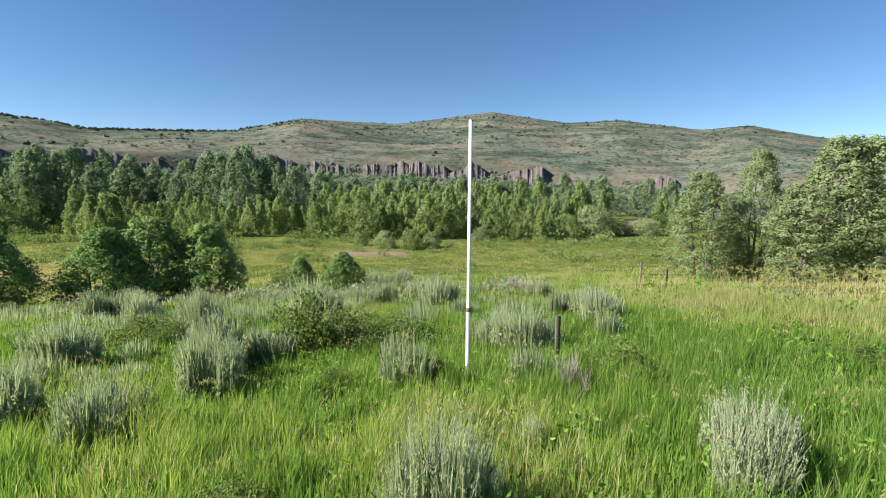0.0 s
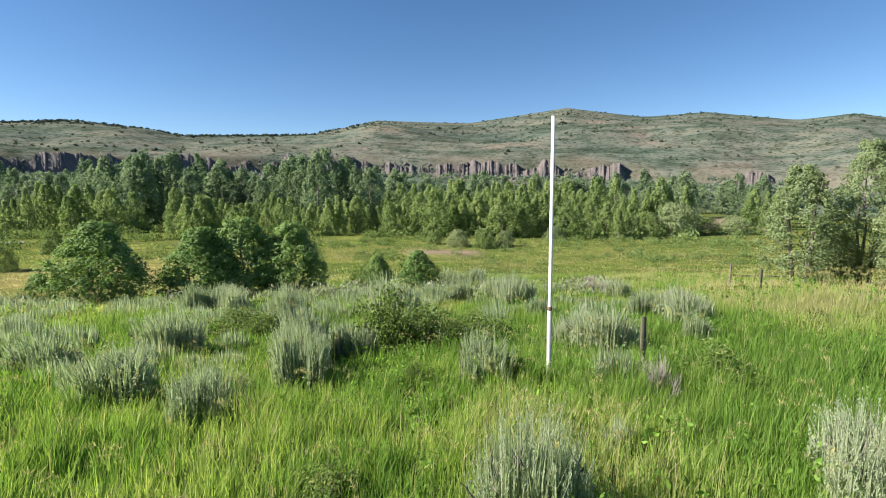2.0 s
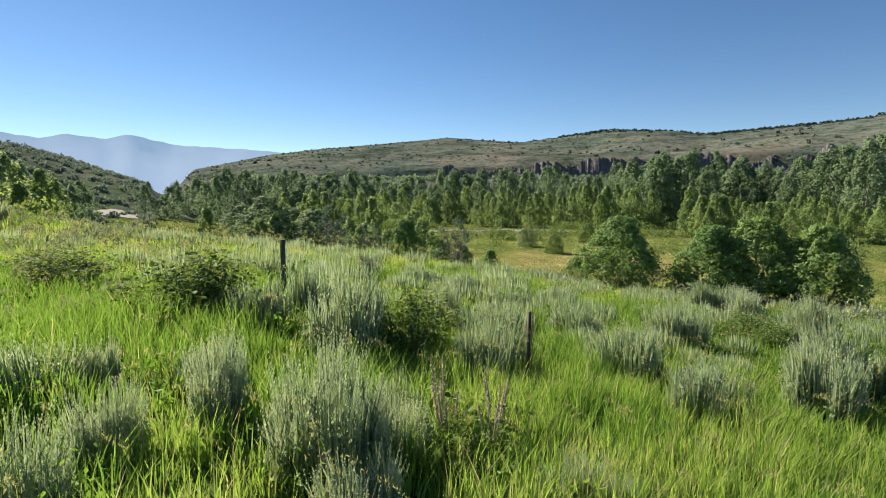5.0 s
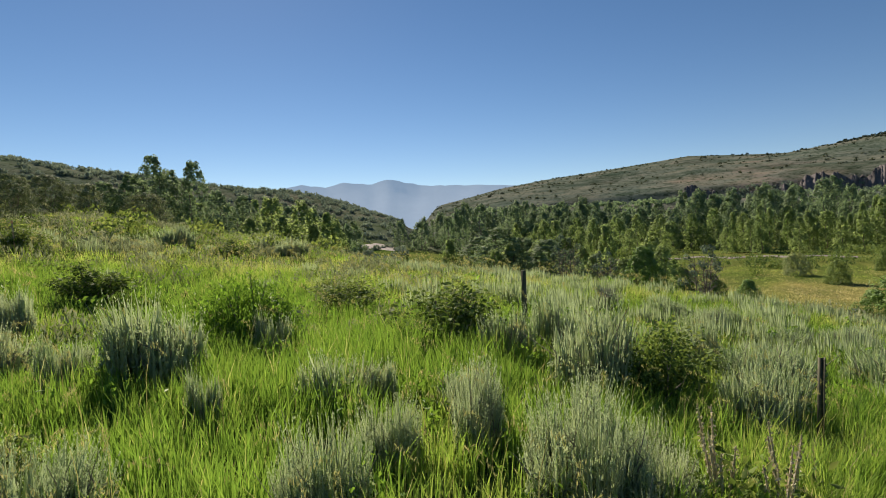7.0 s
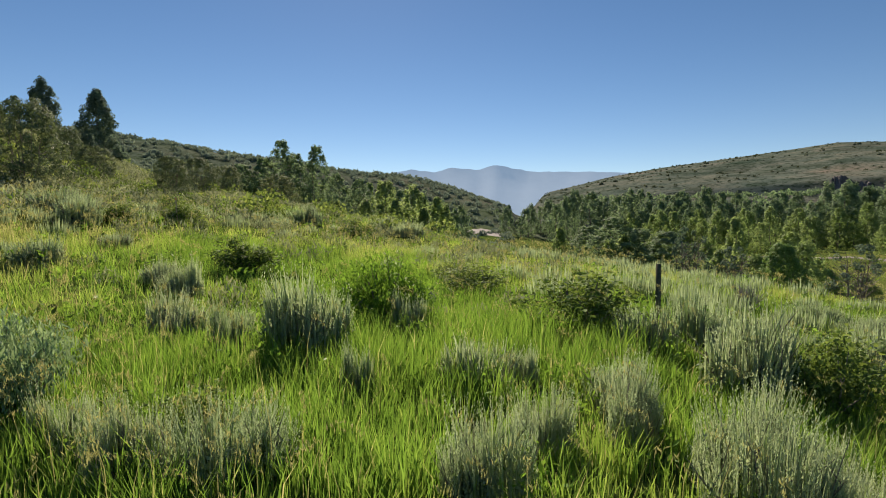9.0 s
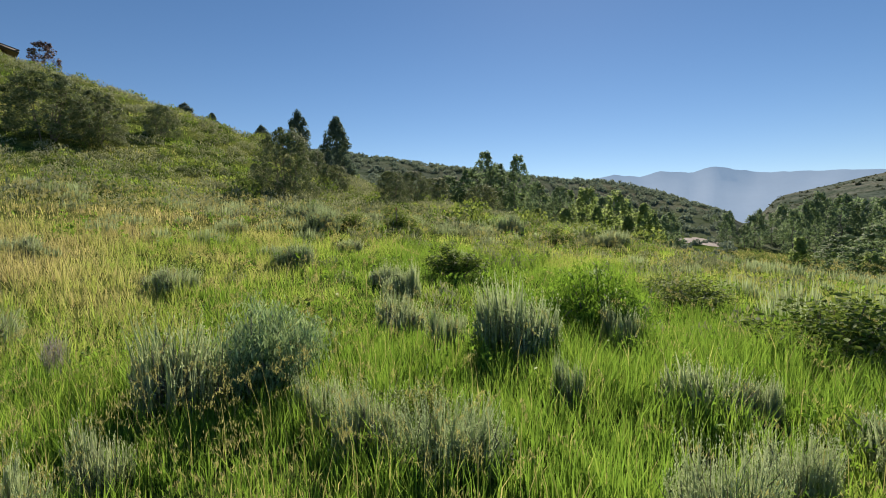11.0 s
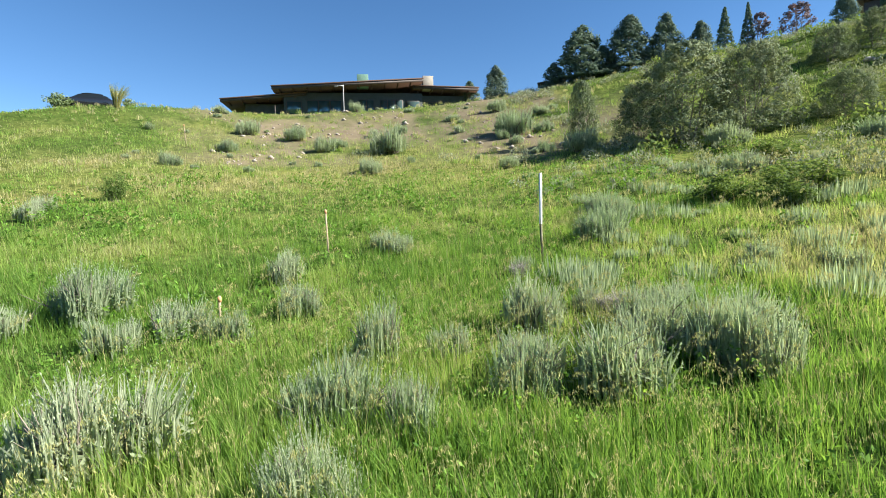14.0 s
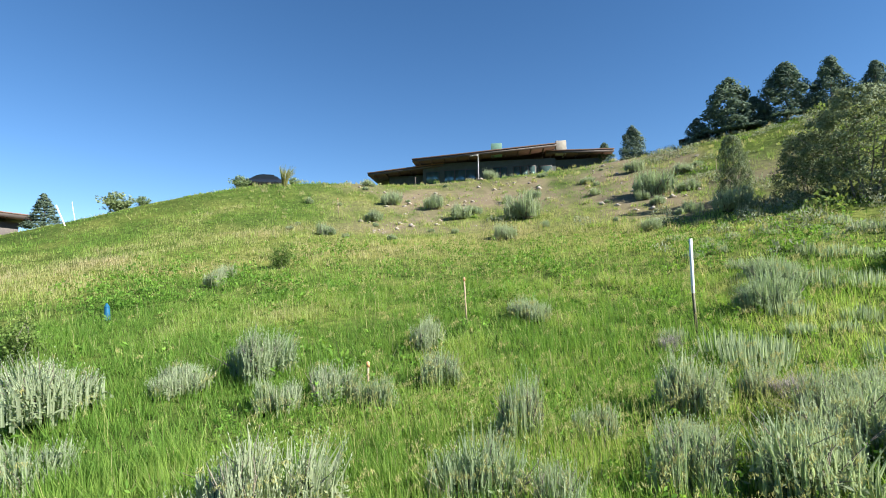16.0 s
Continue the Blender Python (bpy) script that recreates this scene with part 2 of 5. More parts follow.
SPURLEAF = leafy("downstream_scrub_leaves", [(0.0, (0.17, 0.225, 0.18)), (0.5, (0.21, 0.27, 0.215)), (1.0, (0.25, 0.31, 0.24))], 0.35, 0.9, 0.08, glow=(1.0, 1.0, 0.9))
SLOPESAGE = leafy("hillside_sage_leaves", [(0.0, (0.13, 0.165, 0.095)), (0.5, (0.27, 0.325, 0.22)), (1.0, (0.4, 0.46, 0.335))], 0.3, 0.9, 0.2)
SPURDARK = leafy("hill_shrub_leaves", [(0.0, (0.07, 0.095, 0.065)), (1.0, (0.13, 0.16, 0.105))], 0.2, 0.9, 0.2)
NEEDLE = leafy("juniper_needles", [(0.0, (0.115, 0.165, 0.125)), (0.6, (0.17, 0.23, 0.175)), (1.0, (0.235, 0.3, 0.22))], 0.4, 0.9, 0.1, glow=(1.0, 1.05, 0.9))
RIDGELEAF = leafy("ridge_juniper_needles", [(0.0, (0.045, 0.065, 0.05)), (1.0, (0.1, 0.13, 0.095))], 0.1, 0.9, 0.2)
WILLOWLEAF = leafy("low_willow_leaves", [(0.0, (0.13, 0.2, 0.07)), (1.0, (0.27, 0.37, 0.14))], 0.3, 0.8, 0.12)
SHRUBTREE = leafy("chokecherry_leaves", [(0.0, (0.13, 0.215, 0.075)), (0.5, (0.2, 0.32, 0.11)), (1.0, (0.29, 0.42, 0.165))], 0.36, 0.55, 0.2, glow=(1.2, 1.2, 0.8))
SILVERDARK = leafy("serviceberry_leaves", [(0.0, (0.1, 0.14, 0.08)), (0.5, (0.185, 0.245, 0.14)), (1.0, (0.34, 0.4, 0.26))], 0.3, 0.65, 0.4)
RABBITLEAF = leafy("rabbitbrush_leaves", [(0.0, (0.11, 0.2, 0.11)), (0.5, (0.34, 0.49, 0.32)), (1.0, (0.5, 0.65, 0.45))], 0.35, 0.7, 0.3)
PALE = leafy("pale_seed_spikes", [(0.0, (0.42, 0.39, 0.29)), (1.0, (0.6, 0.56, 0.45))], 0.3, 0.8, 0.3)
PLUM = leafy("plum_red_leaves", [(0.0, (0.15, 0.11, 0.125)), (1.0, (0.27, 0.2, 0.21))], 0.2, 0.7, 0.25, glow=(1.1, 1.0, 0.95))
BARK = solid("grey_bark", (0.10, 0.085, 0.07), (0.26, 0.23, 0.2), 6, 0.9, 0.7, 0.03, stretch=(1, 1, 0.3))
STONE_TWIG = solid("bleached_twigs", (0.26, 0.23, 0.2), (0.42, 0.39, 0.36), 12, 0.9, 0.4, 0.01)
PALEMETAL = solid("dull_grey_metal", (0.42, 0.43, 0.42), (0.56, 0.56, 0.54), 8, 0.5, 0.1, 0.003, 0.3)
RIBBON = solid("faded_orange_tape", (0.6, 0.28, 0.12), (0.7, 0.36, 0.18), 10, 0.6, 0.1, 0.002)
PVC = solid("white_pvc_pipe", (0.74, 0.75, 0.74), (0.82, 0.82, 0.8), 3, 0.35, 0.05, 0.002)
STEEL = solid("dark_green_post_steel", (0.07, 0.075, 0.045), (0.15, 0.14, 0.085), 14, 0.6, 0.3, 0.003, 0.4)
LATH = solid("weathered_lath", (0.35, 0.27, 0.17), (0.5, 0.4, 0.27), 20, 0.85, 0.3, 0.003, stretch=(1, 1, 0.1))
BLUE = solid("blue_plastic", (0.008, 0.09, 0.19), (0.012, 0.13, 0.25), 8, 0.4, 0.1, 0.002)
ROCK = solid("basalt", (0.075, 0.069, 0.069), (0.185, 0.16, 0.152), 0.3, 0.9, 0.6, 0.25)
STONE = solid("pale_field_stone", (0.32, 0.27, 0.23), (0.5, 0.44, 0.38), 5, 0.9, 0.6, 0.02)
GRAVEL = solid("river_gravel", (0.1, 0.085, 0.075), (0.27, 0.235, 0.215), 0.35, 0.9, 0.6, 0.1)
ROOFING = solid("rust_brown_roof", (0.12, 0.065, 0.045), (0.22, 0.12, 0.08), 1.5, 0.6, 0.2, 0.02)
FASCIA = solid("dark_fascia", (0.05, 0.04, 0.037), (0.09, 0.07, 0.06), 4, 0.6, 0.2, 0.01)
CEDAR = solid("cedar_soffit", (0.085, 0.045, 0.03), (0.15, 0.08, 0.05), 3, 0.6, 0.2, 0.01, stretch=(1, 8, 1))
STUCCO = solid("dark_grey_green_cladding", (0.05, 0.062, 0.055), (0.085, 0.1, 0.09), 2, 0.8, 0.3, 0.01)
PALEWALL = solid("pale_stone_chimney", (0.38, 0.34, 0.28), (0.55, 0.5, 0.42), 3, 0.85, 0.4, 0.02)
COPPER = solid("green_patina_metal", (0.13, 0.25, 0.19), (0.2, 0.36, 0.27), 4, 0.5, 0.2, 0.01)
RUBBER = solid("tyre_rubber", (0.015, 0.015, 0.015), (0.03, 0.03, 0.03), 20, 0.85, 0.2, 0.003)
CARPAINT, _t, _p = material("black_car_paint")
_p.inputs["Base Color"].default_value, _p.inputs["Roughness"].default_value = (0.012, 0.013, 0.016, 1), 0.22
_p.inputs["Coat Weight"].default_value = 0.8
CARGLASS, _t, _p = material("tinted_car_glass")
_p.inputs["Base Color"].default_value, _p.inputs["Roughness"].default_value = (0.012, 0.016, 0.02, 1), 0.08
_p.inputs["Specular IOR Level"].default_value = 0.3
GLASS, _t, _p = material("window_glass")
_p.inputs["Base Color"].default_value, _p.inputs["Roughness"].default_value = (0.10, 0.17, 0.17, 1), 0.04
_p.inputs["Metallic"].default_value = 0.55


def ground_material():
    m, t, p = material("turf_and_soil")
    vec = coords(t)
    n1, n2, n3 = noisy(t, 0.9, 5, 0.6, vec), noisy(t, 0.017, 7, 0.66, vec), noisy(t, 14, 4, 0.65, vec)
    turf = ramp(t, attribute(t, "dryness"), [(0.0, (0.05, 0.11, 0.022)), (0.45, (0.17, 0.2, 0.06)), (1.0, (0.34, 0.29, 0.13))])
    turf = mixed(t, 0.5, turf, ramp(t, n1, [(0.3, (0.05, 0.085, 0.022)), (0.7, (0.17, 0.2, 0.07))]))
    steppe = ramp(t, n2, [(0.36, (0.09, 0.118, 0.1)), (0.49, (0.118, 0.138, 0.116)), (0.6, (0.136, 0.143, 0.122)), (0.7, (0.185, 0.155, 0.137))])
    blotch = ramp(t, noisy(t, 0.075, 8, 0.75, vec), [(0.38, (1.25, 1.2, 1.15)), (0.52, (0.95, 0.96, 0.94)), (0.6, (0.55, 0.62, 0.55))])
    dots = ramp(t, noisy(t, 0.42, 3, 0.5, vec), [(0.54, (1.06, 1.06, 1.06)), (0.62, (0.45, 0.52, 0.45))])
    lay = t.nodes.new("ShaderNodeMapping")
    lay.inputs["Scale"].default_value = (0.014, 0.014, 0.11)
    t.links.new(vec, lay.inputs["Vector"])
    ledges = ramp(t, noisy(t, 1.0, 7, 0.7, lay.outputs[0]), [(0.4, (1.2, 1.08, 1.02)), (0.5, (1.0, 1.0, 1.0)), (0.58, (0.62, 0.68, 0.62))])
    blotch = mixed(t, 1.0, blotch, dots, "MULTIPLY")
    blotch = mixed(t, 1.0, blotch, ledges, "MULTIPLY")
    steppe = mixed(t, 1.0, steppe, blotch, "MULTIPLY")
    drift = ramp(t, noisy(t, 0.11, 5, 0.65, vec), [(0.35, (0.75, 0.8, 0.78)), (0.65, (1.3, 1.2, 1.1))])
    turf = mixed(t, 1.0, turf, drift, "MULTIPLY")
    tuft = ramp(t, noisy(t, 3.2, 4, 0.7, vec), [(0.38, (0.45, 0.5, 0.45)), (0.6, (1.2, 1.15, 1.1))])
    turf = mixed(t, 1.0, turf, tuft, "MULTIPLY")
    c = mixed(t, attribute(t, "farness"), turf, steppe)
    soil = ramp(t, n1, [(0.3, (0.19, 0.135, 0.1)), (0.7, (0.31, 0.235, 0.175))])
    soil = mixed(t, 0.4, soil, ramp(t, n3, [(0.35, (0.15, 0.105, 0.08)), (0.65, (0.36, 0.29, 0.23))]))
    c = mixed(t, attribute(t, "bareness"), c, soil)
    t.links.new(c, p.inputs["Base Color"])
    p.inputs["Roughness"].default_value = 0.95
    p.inputs["Specular IOR Level"].default_value = 0.0
    bumped(t, p, n3, 0.6, 0.03)
    return m


TURF = ground_material()
# distance haze put into the blue base colour and lifted by emission
MOUNTAIN, _t, _p = material("haze_glow_mountains")
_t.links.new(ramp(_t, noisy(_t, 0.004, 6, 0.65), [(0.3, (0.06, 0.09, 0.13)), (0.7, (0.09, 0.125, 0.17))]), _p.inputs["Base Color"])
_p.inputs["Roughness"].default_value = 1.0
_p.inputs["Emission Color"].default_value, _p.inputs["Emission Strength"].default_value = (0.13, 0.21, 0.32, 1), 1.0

# ---- builders ----


def tri_mesh(name, verts, tris, mats, attrs=None, index=None, shade=False):
    """A mesh from arrays of corners and triangles."""
    me = bpy.data.meshes.new(name)
    verts, tris = np.asarray(verts, np.float32), np.asarray(tris, np.int32)
    me.vertices.add(len(verts))
    me.vertices.foreach_set("co", verts.ravel())
    me.loops.add(tris.size)
    me.loops.foreach_set("vertex_index", tris.ravel())
    me.polygons.add(len(tris))
    me.polygons.foreach_set("loop_start", np.arange(0, tris.size, 3, dtype=np.int32))
    for m in mats:
        me.materials.append(m)
    if index is not None:
        me.polygons.foreach_set("material_index", np.asarray(index, np.int32))
    for k, v in (attrs or {}).items():
        me.attributes.new(k, "FLOAT", "POINT").data.foreach_set("value", np.asarray(v, np.float32))
    me.update(calc_edges=True)
    if shade:
        me.polygons.foreach_set("use_smooth", np.ones(len(tris), bool))
    return me


def joined(pieces):
    """Several (verts, tris, tint) into one."""
    vs, ts, cs, n = [], [], [], 0
    for v, t, c in pieces:
        vs.append(v), ts.append(np.asarray(t) + n), cs.append(np.broadcast_to(c, len(v)))
        n += len(v)
    return np.concatenate(vs), np.concatenate(ts), np.concatenate(cs)


def blades(base, height, lean, width, tint, rng, bend=0.45):
    """Grass blades: two tapered joints and a tip each."""
    n = len(base)
    turn = rng.uniform(0, 2 * np.pi, n)
    side = np.stack([np.cos(turn), np.sin(turn), np.zeros(n)], 1) * (width / 2)[:, None]
    up = np.zeros((n, 3))
    up[:, 2] = height
    mid = base + up * 0.55 + lean * bend * 0.55
    tip = base + up * 0.97 + lean * (0.8 + bend)
    v = np.stack([base - side, base + side, mid - side * 0.8, mid + side * 0.8, tip], 1).reshape(-1, 3)
    t = np.array([[0, 1, 3], [0, 3, 2], [2, 3, 4]])
    t = (np.arange(n)[:, None, None] * 5 + t[None]).reshape(-1, 3)
    return v, t, np.repeat(tint, 5)


def spears(base, height, lean, width, tint, rng):
    """Coarser blades of one triangle each."""
    n = len(base)
    turn = rng.uniform(0, 2 * np.pi, n)
    side = np.stack([np.cos(turn), np.sin(turn), np.zeros(n)], 1) * (width / 2)[:, None]
    tip = base + lean
    tip[:, 2] += height
    v = np.stack([base - side, base + side, tip], 1).reshape(-1, 3)
    return v, np.arange(3 * n).reshape(-1, 3), np.repeat(tint, 3)


def leaves(centre, size, tint, rng, long=1.5, up=0.0, face=None):
    """Diamond leaves, two triangles each, turned at chance; up pulls their long axis upright, face is the way that they tend to look."""
    n = len(centre)
    d = rng.normal(size=(n, 3))
    d[:, 2] += up
    if face is not None:
        look_to = face + rng.normal(size=(n, 3)) * 0.42
        look_to /= np.linalg.norm(look_to, axis=1)[:, None] + 1e-9
        d -= look_to * np.sum(d * look_to, axis=1)[:, None]
    d /= np.linalg.norm(d, axis=1)[:, None] + 1e-9
    s = np.cross(d, rng.normal(size=(n, 3)) if face is None else look_to)
    s /= np.linalg.norm(s, axis=1)[:, None] + 1e-9
    nrm = np.cross(d, s) * (size * 0.18)[:, None]
    d, s = d * (size * long / 2)[:, None], s * (size / 2)[:, None]
    v = np.stack([centre - d, centre + s + nrm, centre + d, centre - s + nrm], 1).reshape(-1, 3)
    t = np.array([[0, 1, 2], [0, 2, 3]])
    return v, (np.arange(n)[:, None, None] * 4 + t[None]).reshape(-1, 3), np.repeat(tint, 4)


def limb(a, b, ra, rb, sides=6, wobble=0.0, rng=None, joints=3):
    """A tapered, slightly crooked branch from a to b."""
    a, b = np.asarray(a, float), np.asarray(b, float)
    axis = (b - a) / (np.linalg.norm(b - a) + 1e-9)
    s = np.cross(axis, [0.3, 0.9, 0.2])
    s /= np.linalg.norm(s)
    q = np.cross(axis, s)
    vs = []
    ang = np.linspace(0, 2 * np.pi, sides, endpoint=False)
    for k in range(joints + 1):
        f = k / joints
        c = a + (b - a) * f
        if rng is not None and 0 < k < joints:
            c = c + rng.normal(size=3) * wobble
        r = ra + (rb - ra) * f
        vs.append(c + r * (np.cos(ang)[:, None] * s + np.sin(ang)[:, None] * q))
    v = np.concatenate(vs)
    t = []
    for k in range(joints):
        for i in range(sides):
            p0, p1 = k * sides + i, k * sides + (i + 1) % sides
            t += [[p0, p1, p1 + sides], [p0, p1 + sides, p0 + sides]]
    return v, np.array(t), np.full(len(v), 0.5)


def box(x0, y0, z0, x1, y1, z1):
    v = np.array([[x, y, z] for z in (z0, z1) for y in (y0, y1) for x in (x0, x1)], float)
    t = np.array([[0, 2, 3], [0, 3, 1], [4, 5, 7], [4, 7, 6], [0, 1, 5], [0, 5, 4], [2, 6, 7], [2, 7, 3], [0, 4, 6], [0, 6, 2], [1, 3, 7], [1, 7, 5]])
    return v, t, np.full(8, 0.5)


def part(name, pieces, mat, parent, label="", shade=False, bevel=0.0):
    """One mesh under a thing or under a part."""
    v, t, c = joined(pieces)
    ob = new(name, tri_mesh(name, v, t, [mat], {"tint": c}, shade=shade))
    if bevel:
        b = ob.modifiers.new("bevel", "BEVEL")
        b.width, b.segments, b.limit_method = bevel, 2, "ANGLE"
    ob.parent = parent
    return tagged(ob, label) if label else ob


def at(x, y, sink=0.03):
    return float(land(x, y)) - sink


def polar(r, a):
    return -r * math.sin(radians(a)), r * math.cos(radians(a))


# -- plants --


def sage_meshes(seed, spikes=70, leaf=24, w=0.55, h=0.75, twiggy=0.0, wand=1.0):
    """A sagebrush of unit size: crooked grey stems, several uneven heads, and upright silvery wands out of each."""
    rng = np.random.default_rng(seed)
    wood, green = [], []
    heads = int(rng.integers(6, 10))
    ha, he = rng.uniform(0, 2 * np.pi, heads), np.sqrt(rng.uniform(0.02, 1, heads)) * 0.66
    hc = np.stack([np.cos(ha) * he * w, np.sin(ha) * he * w], 1)
    hr = w * rng.uniform(0.26, 0.46, heads)
    hh = h * rng.uniform(0.62, 1.0, heads) * (1.04 - 0.42 * he**2)
    hh[int(rng.integers(heads))] = h
    for k in range(heads):
        for m in range(2):
            end = np.array([*(hc[k] + rng.normal(size=2) * hr[k] * 0.4), hh[k] * rng.uniform(0.35, 0.6)])
            wood.append(limb((end[0] * 0.12, end[1] * 0.12, -0.08), end, 0.022, 0.007, 5, 0.025, rng))
            for j in range(2 + int(6 * twiggy)):
                e2 = end + rng.normal(size=3) * [0.09, 0.09, 0.05] + [0, 0, rng.uniform(0.06, 0.24)]
                wood.append(limb(end * rng.uniform(0.7, 1.0), e2, 0.005, 0.002, 3, 0.01, rng, 2))
    n = spikes
    own_head = rng.choice(heads, n, p=hr**2 / np.sum(hr**2))
    a, e = rng.uniform(0, 2 * np.pi, n), np.sqrt(rng.uniform(0, 1, n))
    off = np.stack([np.cos(a), np.sin(a)], 1) * (e * hr[own_head])[:, None]
    foot = hc[own_head] + off
    top = hh[own_head] * (1 - 0.2 * e**2) * rng.uniform(0.78, 1.1, n)
    low = top * rng.uniform(0.1, 0.4, n)
    base = np.stack([foot[:, 0] * 0.9, foot[:, 1] * 0.9, low], 1)
    length = top - low
    out = np.concatenate([off / w * 0.22 + hc[own_head] / w * 0.12, np.ones((n, 1))], 1) + rng.normal(size=(n, 3)) * [0.055, 0.055, 0.0]
    own = rng.normal(size=(n, 1)) * 0.1
    if leaf:
        f = rng.uniform(0.1, 1.02, (n, leaf))
        c = base[:, None, :] + out[:, None, :] * (length[:, None] * f)[..., None]
        c = c + rng.normal(size=c.shape) * (0.0058 * (1.25 - 0.85 * np.clip(f, 0, 1)))[..., None]
        # shade painted in: tint darkens down each spike
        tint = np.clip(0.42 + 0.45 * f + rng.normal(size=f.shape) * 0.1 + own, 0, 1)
        size = rng.uniform(0.006, 0.0105, n * leaf) * wand
        green.append(leaves(c.reshape(-1, 3), size, tint.ravel(), rng, 3.4, 2.8))
    # the leafy wand that each spike makes
    lean = out * [1, 1, 0] * length[:, None]
    for turn in range(2):
        q = blades(base - out * 0.04, length * 1.03, lean, rng.uniform(0.016, 0.026, n) * wand, np.clip(0.92 + own[:, 0], 0.2, 1.1), rng, 0.2)
        # wand foot tinted dark as if shaded, tip pale
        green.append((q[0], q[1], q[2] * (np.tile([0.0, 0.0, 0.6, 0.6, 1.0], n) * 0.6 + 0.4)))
    # leafy body of every head
    k = spikes * 3
    pick = rng.choice(heads, k, p=hr**2 / np.sum(hr**2))
    d = rng.normal(size=(k, 3))
    d /= np.linalg.norm(d, axis=1)[:, None]
    d[:, 2] = np.abs(d[:, 2]) * 1.2 - 0.25
    depth = rng.uniform(0.5, 1.0, k)[:, None]
    c = np.concatenate([hc[pick], (hh[pick] * 0.3)[:, None]], 1) + d * depth * np.stack([hr[pick] * 1.05, hr[pick] * 1.05, hh[pick] * 0.32], 1)
    c[:, 2] = np.maximum(c[:, 2], 0.03)
    # body leaves carry painted shade, deeper towards the ground
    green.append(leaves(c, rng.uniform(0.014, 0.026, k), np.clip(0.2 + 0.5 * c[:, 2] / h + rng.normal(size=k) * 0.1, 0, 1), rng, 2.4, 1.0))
    return wood, green


def crown(rng, clumps, radius, per, size, shape, height, low=0.12, stretch=0.85, rise=0.85, up=0.0):
    """Leaves gathered in clumps, most of them on the clumps' outsides; shape(u, a) gives the crown's half-width at height u, from 0 to 1."""
    u = rng.uniform(0, 1, clumps) ** rise
    a = rng.uniform(0, 2 * np.pi, clumps)
    e = rng.uniform(0.2, 1.0, clumps) ** 0.4
    w = np.array([shape(uu, aa) for uu, aa in zip(u, a)])
    c = np.stack([np.cos(a) * w * e, np.sin(a) * w * e, height * (low + (1 - low) * u * 0.97)], 1)
    r = radius * rng.uniform(0.55, 1.25, clumps) * (1 - 0.4 * u)
    d = rng.normal(size=(clumps, per, 3))
    d /= np.linalg.norm(d, axis=2)[..., None]
    face = d * 0.8 + np.stack([np.cos(a), np.sin(a), 0.25 + 0.7 * u], 1)[:, None, :] * 0.6
    d *= (rng.uniform(0.3, 1, (clumps, per)) ** 0.4)[..., None] * r[:, None, None]
    p = c[:, None, :] + d * [0.9, 0.9, stretch]
    # tint by height paints a shaded bottom and a lighter top
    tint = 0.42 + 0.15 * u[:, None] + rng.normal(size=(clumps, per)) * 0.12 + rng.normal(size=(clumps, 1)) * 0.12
    p = p.reshape(-1, 3)
    p[:, 2] = np.maximum(p[:, 2], 0.02 * height)
    return leaves(p, size * rng.uniform(0.6, 1.3, len(p)), np.clip(tint.ravel(), 0, 1), rng, 1.5 + up, up, face.reshape(-1, 3))


def tree(name, seed, height, half, shape, leaf_mat, clumps, per, size, radius, low=0.12, stems=1, trunk=0.02, label="", category="tree", limbs=10, stretch=0.85, rise=0.85, up=0.0):
    """A tree or tall shrub of its true size at the origin: trunk with limbs, and a crown of many leaves."""
    rng = np.random.default_rng(seed)
    root = tagged(new(name), label, category)
    wood = []
    for k in range(stems):
        a = k * 2.4 + rng.uniform(0, 1)
        spread = half * 0.3 * (stems > 1)
        foot = np.array([math.cos(a), math.sin(a), 0]) * spread * 0.4
        top = np.array([math.cos(a) * spread * 1.3, math.sin(a) * spread * 1.3, height * rng.uniform(0.72, 0.9)])
        wood.append(limb(foot - [0, 0, 0.2], top, trunk * height, trunk * height * 0.15, 7, height * 0.01, rng, 6))
        for j in range(limbs):
            f = rng.uniform(low * 0.8 + 0.05, 0.85)
            s = foot + (top - foot) * f
            b = rng.uniform(0, 2 * np.pi)
            w = half * shape(f, b) * rng.uniform(0.5, 0.95)
            wood.append(limb(s, s + [math.cos(b) * w, math.sin(b) * w, w * rng.uniform(0.3, 0.9)], trunk * height * 0.3 * (1 - 0.6 * f), 0.008, 4, 0.05 * w, rng, 3))
    part("trunk", wood, BARK, root, shade=True)
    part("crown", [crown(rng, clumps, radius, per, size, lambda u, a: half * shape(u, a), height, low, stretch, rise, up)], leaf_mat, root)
    return root


STOOD = set()


def stand(ob, x, y, turn=0.0, scale=(1, 1, 1), sink=0.03, lean=0.0):
    """Stand a thing, or a copy of it once it stands, on the ground."""
    m = pose(x, y, at(x, y, sink), lean, 0, turn)
    if ob.name in STOOD:
        ob = copy_thing(ob, m)
    else:
        STOOD.add(ob.name)
        ob.matrix_basis = m
    ob.scale = scale
    return ob

